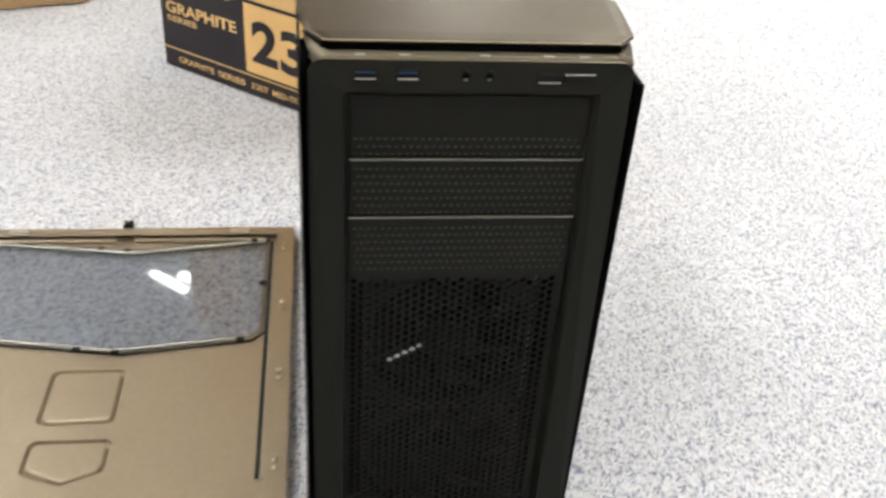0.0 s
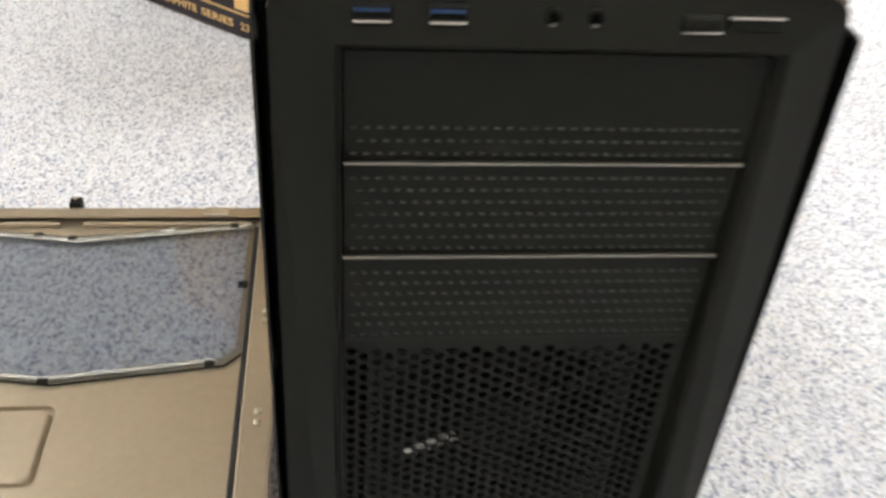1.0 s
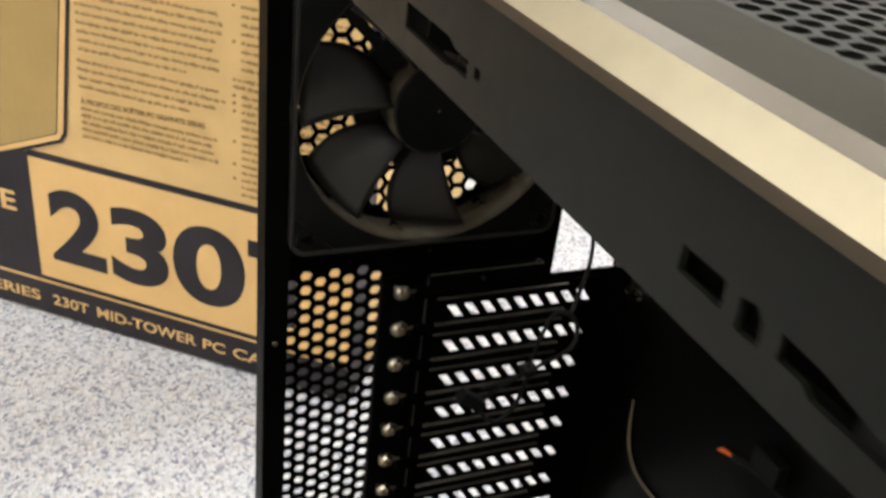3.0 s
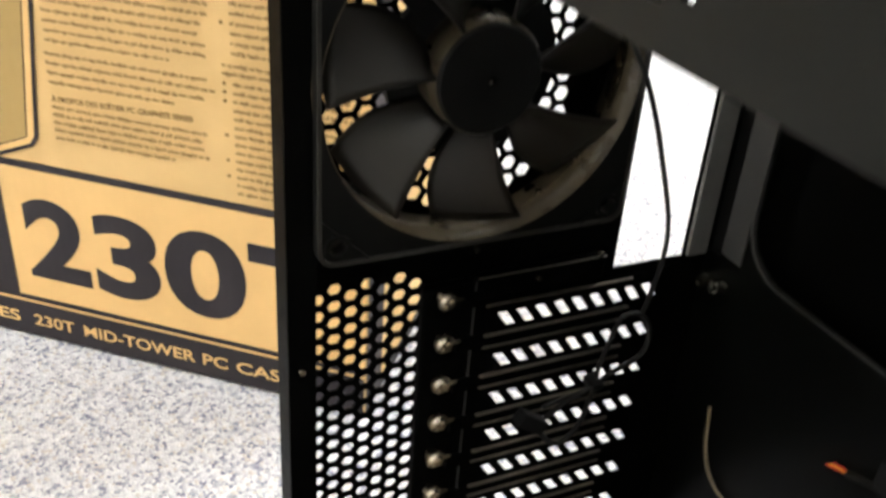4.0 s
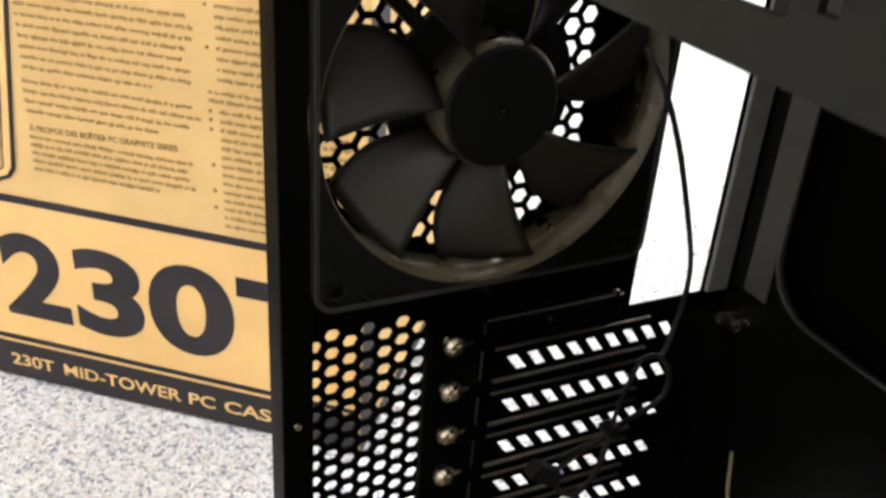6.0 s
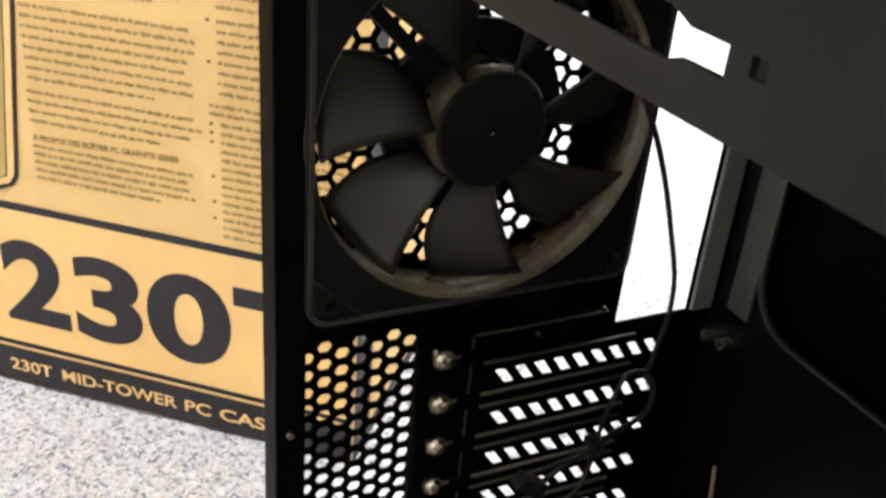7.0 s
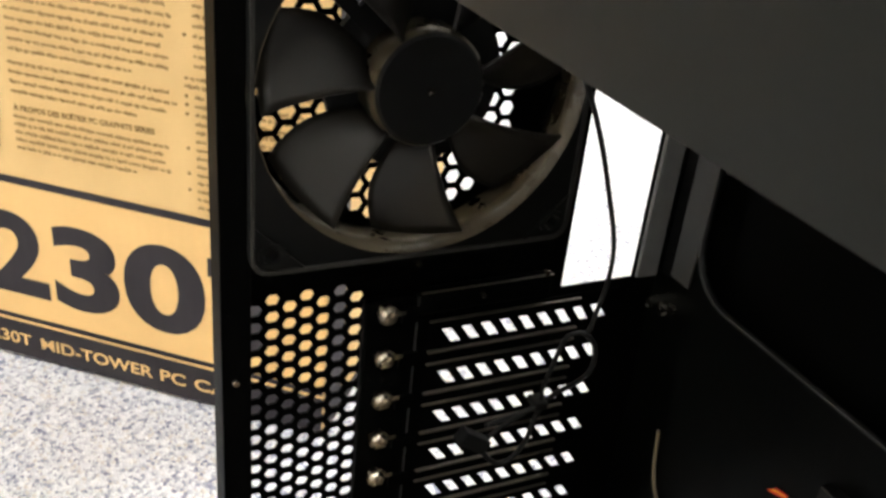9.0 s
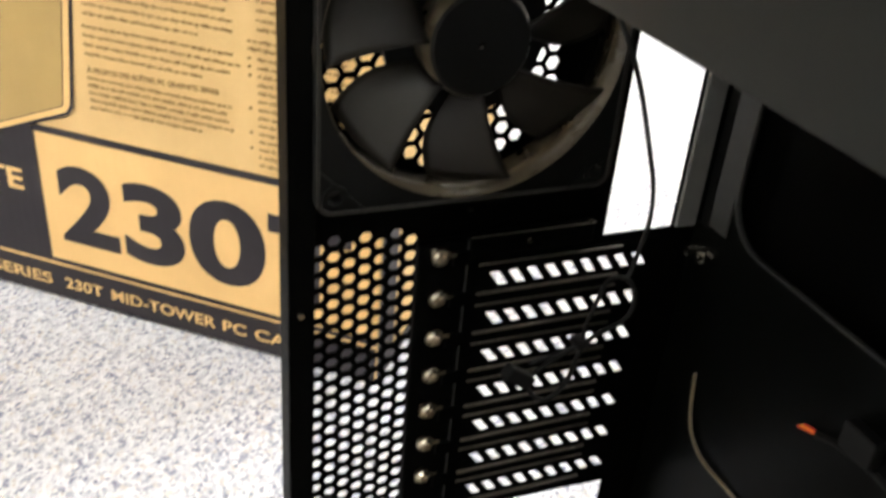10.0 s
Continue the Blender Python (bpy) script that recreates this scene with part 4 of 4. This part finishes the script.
def build_cages():
    # front pillar of the open side, cut off slantwise at the top
    holes = [rect(0.0095, 0.0180, 0.3945, 0.4030), rect(0.024, 0.030, 0.33, 0.338), rect(0.009, 0.017, 0.25, 0.258), rect(0.009, 0.017, 0.12, 0.128)]
    part("front_pillar", sheet([(0.003, ZF), (0.036, ZF), (0.036, 0.392), (0.046, 0.405), (0.046, ZT - 0.001), (0.020, ZT - 0.001), (0.003, 0.400)], holes, 0.001, YZ(XL + 0.001)), PILLAR, case, "dark grey steel front pillar of the chassis")
    part("pillar_return", cuboid(bmesh.new(), XL + 0.002, -0.081, 0.0348, 0.036, ZF, 0.391), INNER, case)
    for y, z, r in ((0.0505, 0.4105, 0.0017), (0.0474, 0.4070, 0.0017)):
        bm = bmesh.new()
        cyl(bm, (XL + 0.0008, y, z), (XL - 0.0005, y, z), r, r * 0.65, 12)
        part("pillar_screw", bm, SCREW, case)
    # Added black filler for the shaded gap behind the pillar.
    part("pillar_filler", cuboid(bmesh.new(), XL + 0.003, -0.082, 0.030, 0.0325, 0.022, 0.404), MATTE, case)
    for x in (-0.0730, 0.0765):
        holes = [[(0.1345, 0.3590), (0.1272, 0.3578), (0.1215, 0.3612), (0.1269, 0.3658)], rect(0.1182, 0.1345, 0.3262, 0.3296)]
        for z in (0.3518, 0.3118):
            holes += [rect(0.1019, 0.1309, z, z + 0.0011), rect(0.0825, 0.0932, z + 0.0082, z + 0.0138), rect(0.0846, 0.0928, z + 0.0220, z + 0.0232)]
        holes += [rect(0.0774, 0.0920, 0.3782, 0.3820), rect(0.105, 0.124, 0.3870, 0.3915)]
        part("bay_cage_side", sheet([(0.044, 0.2745), (0.132, 0.2745), (0.1385, 0.2820), (0.1385, 0.403), (0.044, 0.403)], holes, 0.001, YZ(x)), RAILPAINT, case, "grey perforated side of the drive bay cage")
    part("bay_cage_top", cuboid(bmesh.new(), -0.0720, 0.0765, 0.044, 0.1500, 0.4035, 0.4045), INNER, case)
    for y, z, r in ((0.0876, 0.3855, 0.0032), (0.0857, 0.3577, 0.0028), (0.0710, 0.3745, 0.0018)):
        bm = bmesh.new()
        cyl(bm, (-0.0731, y, z), (-0.0747, y, z), r, r * 0.6, 12)
        part("cage_screw", bm, PALESTEEL, case, "pale steel cage screw")
    # Bright bars paint the thin lit lines on the cage's folds.
    for y0, y1, z in ((0.0972, 0.1093, 0.3101), (0.0822, 0.0920, 0.3115), (0.0780, 0.0912, 0.3774)):
        part("cage_edge_light", cuboid(bmesh.new(), -0.0741, -0.0732, y0, y1, z - 0.0004, z + 0.0005, 0.0003), TRIM, case)
    part("cage_column", cuboid(bmesh.new(), -0.0748, -0.0722, 0.1476, 0.1490, 0.2700, 0.4034, 0.0004), PILLAR, case)
    for i in range(3):
        z = 0.3690 - 0.0415 * i
        part("bay_shelf", cuboid(bmesh.new(), -0.0719, -0.060, 0.046, 0.136, z - 0.020, z - 0.019), INNER, case)
        latch = part("bay_latch", sheet(rounded(-0.0790, -0.0620, z - 0.0120, z + 0.0110, 0.0045, 4), [], 0.0022, XZ(0.1500)), PILLAR, case, "dark plastic drive latch")
        part("latch_arm", cuboid(bmesh.new(), -0.0735, -0.0670, 0.1386, 0.1500, z - 0.0050, z + 0.0050, 0.0006), MATTE, latch)
        part("finger_grip", cuboid(bmesh.new(), -0.0775, -0.0635, 0.1482, 0.1499, z + 0.0086, z + 0.0104, 0.0005), LITGREY, latch)
    # Pale tone of the drive plate stands in for its gloss reflection.
    part("drive_plate", cuboid(bmesh.new(), -0.0600, 0.080, 0.15, 0.2805, ZF + 0.0002, ZF + 0.005, 0.0015), PALESTEEL, case, "steel mounting plate on the case floor, its reflection painted pale")


def build_cables():
    y = 0.458
    tube("fan_cable", [(0.0150, 0.464, 0.352), (0.0221, y, 0.3373), (0.0313, y, 0.3178), (0.0395, y, 0.2953), (0.0457, y, 0.2755), (0.0468, y, 0.2598), (0.0446, y, 0.2463), (0.0422, y, 0.2359), (0.0373, y, 0.2362), (0.0324, y, 0.2348), (0.0294, y, 0.2264), (0.0259, y, 0.2132), (0.0232, y - 0.002, 0.2060),
                       (0.0178, y - 0.002, 0.2038), (0.0095, y - 0.002, 0.2021), (0.0005, y - 0.002, 0.2005)], 0.0010, WIRE, case, "thin black fan cable tied in a loop")
    tube("cable_loop", [(0.0413, y, 0.2350), (0.0464, y, 0.2287), (0.0479, y, 0.2194), (0.0438, y, 0.2126), (0.0298, y, 0.2064), (0.0253, y + 0.001, 0.1974), (0.0221, y, 0.1873), (0.0177, y, 0.1797), (0.0114, y, 0.1765), (0.0048, y, 0.1814), (0.0015, y, 0.1885), (0.0040, y, 0.1925), (0.0110, y - 0.001, 0.1985), (0.0225, y - 0.003, 0.2065)], 0.0011, WIRE, case)
    m = Matrix.Translation((-0.0045, y - 0.002, 0.1945)) @ Matrix.Rotation(radians(-55), 4, "Y")
    part("cable_plug", cuboid(bmesh.new(), -0.0032, 0.0032, -0.003, 0.003, -0.0070, 0.0070, 0.0006, m=m), MATTE, case, "small black fan plug")
    part("cable_tie", cuboid(bmesh.new(), 0.0205, 0.0265, y - 0.005, y + 0.003, 0.2045, 0.2080, 0.001), MATTE, case)
    tube("front_lead", [(0.0893, 0.4560, 0.1760), (0.0888, 0.4545, 0.1700), (0.0885, 0.4525, 0.1595), (0.0884, 0.4490, 0.1500), (0.0884, 0.4430, 0.1435), (0.0884, 0.4340, 0.1402), (0.0886, 0.4170, 0.1400), (0.0888, 0.4000, 0.1395)], 0.0009, TANWIRE, case, "thin beige lead along the tray")
    for k, mat in enumerate((RED, ORANGE, YELLOW, RED)):
        tube("switch_lead", [(0.0880, 0.3915 - 0.0010 * k, 0.1993 + 0.0008 * k), (0.0878, 0.3880, 0.2006 + 0.0007 * k), (0.0878, 0.3825, 0.2028 + 0.0004 * k)], 0.0005, mat, case, "bright coloured switch lead")
    tube("front_panel_lead", [(0.0870, 0.3810, 0.2036), (0.0868, 0.3700, 0.2078), (0.0865, 0.350, 0.2100), (0.086, 0.31, 0.207), (0.086, 0.24, 0.20)], 0.0014, MATTE, case, "black sleeved front panel lead")
    part("lead_plug", cuboid(bmesh.new(), 0.082, 0.088, 0.352, 0.368, 0.212, 0.224, 0.001), MATTE, case)


FAN = (-0.0327, 0.3370)
build_rear()
rear_fan = build_fan(*FAN, YR - 0.0205, YR - 0.0012, FAN_TURN, case, BLADE, DUCTSHEEN)
build_floor_plate()
build_tray()
build_rails()
build_front()
build_cages()
build_cables()


# ---- clear strip on the power supply opening ----
def build_strip():
    e = thing("plastic_strip", pose(0, 0, 0), "clear plastic strip with a white label, over the rear opening", "packing strip")
    rng = random.Random(5)
    bm = bmesh.new()
    prof = [(0.4745, 0.0480), (0.4735, 0.042), (0.4725, 0.036), (0.468, 0.0318), (0.460, 0.0305), (0.452, 0.0290), (0.444, 0.0268)]
    rows = [[bm.verts.new((x + 0.14 * (z - 0.03), y, z + rng.uniform(-0.0004, 0.0004))) for x in (-0.0315, -0.020, -0.008)] for y, z in prof]
    for a, b in zip(rows, rows[1:]):
        for k in (0, 1):
            bm.faces.new((a[k], a[k + 1], b[k + 1], b[k]))
    bmesh.ops.solidify(bm, geom=bm.faces[:], thickness=0.0004)
    part("strip", bm, FILM, e)
    # crumpled paper label that lies on the bottom plate
    bm = bmesh.new()
    rows = [[bm.verts.new((x + dx, y, z + rng.uniform(-0.0003, 0.0016))) for x in (-0.0345, -0.0265, -0.0185, -0.0125 + 0.5 * dx)] for y, z, dx in ((0.462, 0.0325, 0.004), (0.453, 0.0312, 0.003), (0.444, 0.0296, 0.001), (0.435, 0.0276, 0.0))]
    for a, b in zip(rows, rows[1:]):
        for k in range(3):
            bm.faces.new((a[k], a[k + 1], b[k + 1], b[k]))
    bm.faces.new([bm.verts.new(p) for p in ((-0.0110, 0.458, 0.0335), (0.0040, 0.460, 0.0300), (0.0020, 0.450, 0.0275), (-0.0115, 0.443, 0.0315))])
    bmesh.ops.solidify(bm, geom=bm.faces[:], thickness=0.0003)
    part("label", bm, PAPER, e, "crumpled white paper label")
    # White quad paints the bright specular streak on the plastic.
    bm = bmesh.new()
    vs = [bm.verts.new(p) for p in ((-0.0300, 0.4738, 0.0435), (-0.0240, 0.4736, 0.0420), (-0.0040, 0.4740, 0.0630), (-0.0085, 0.4746, 0.0690))]
    bm.faces.new(vs)
    bmesh.ops.solidify(bm, geom=bm.faces[:], thickness=0.0003)
    part("glint_streak", bm, PAPER, e, "white slanting piece for the streak of light on the strip")


build_strip()
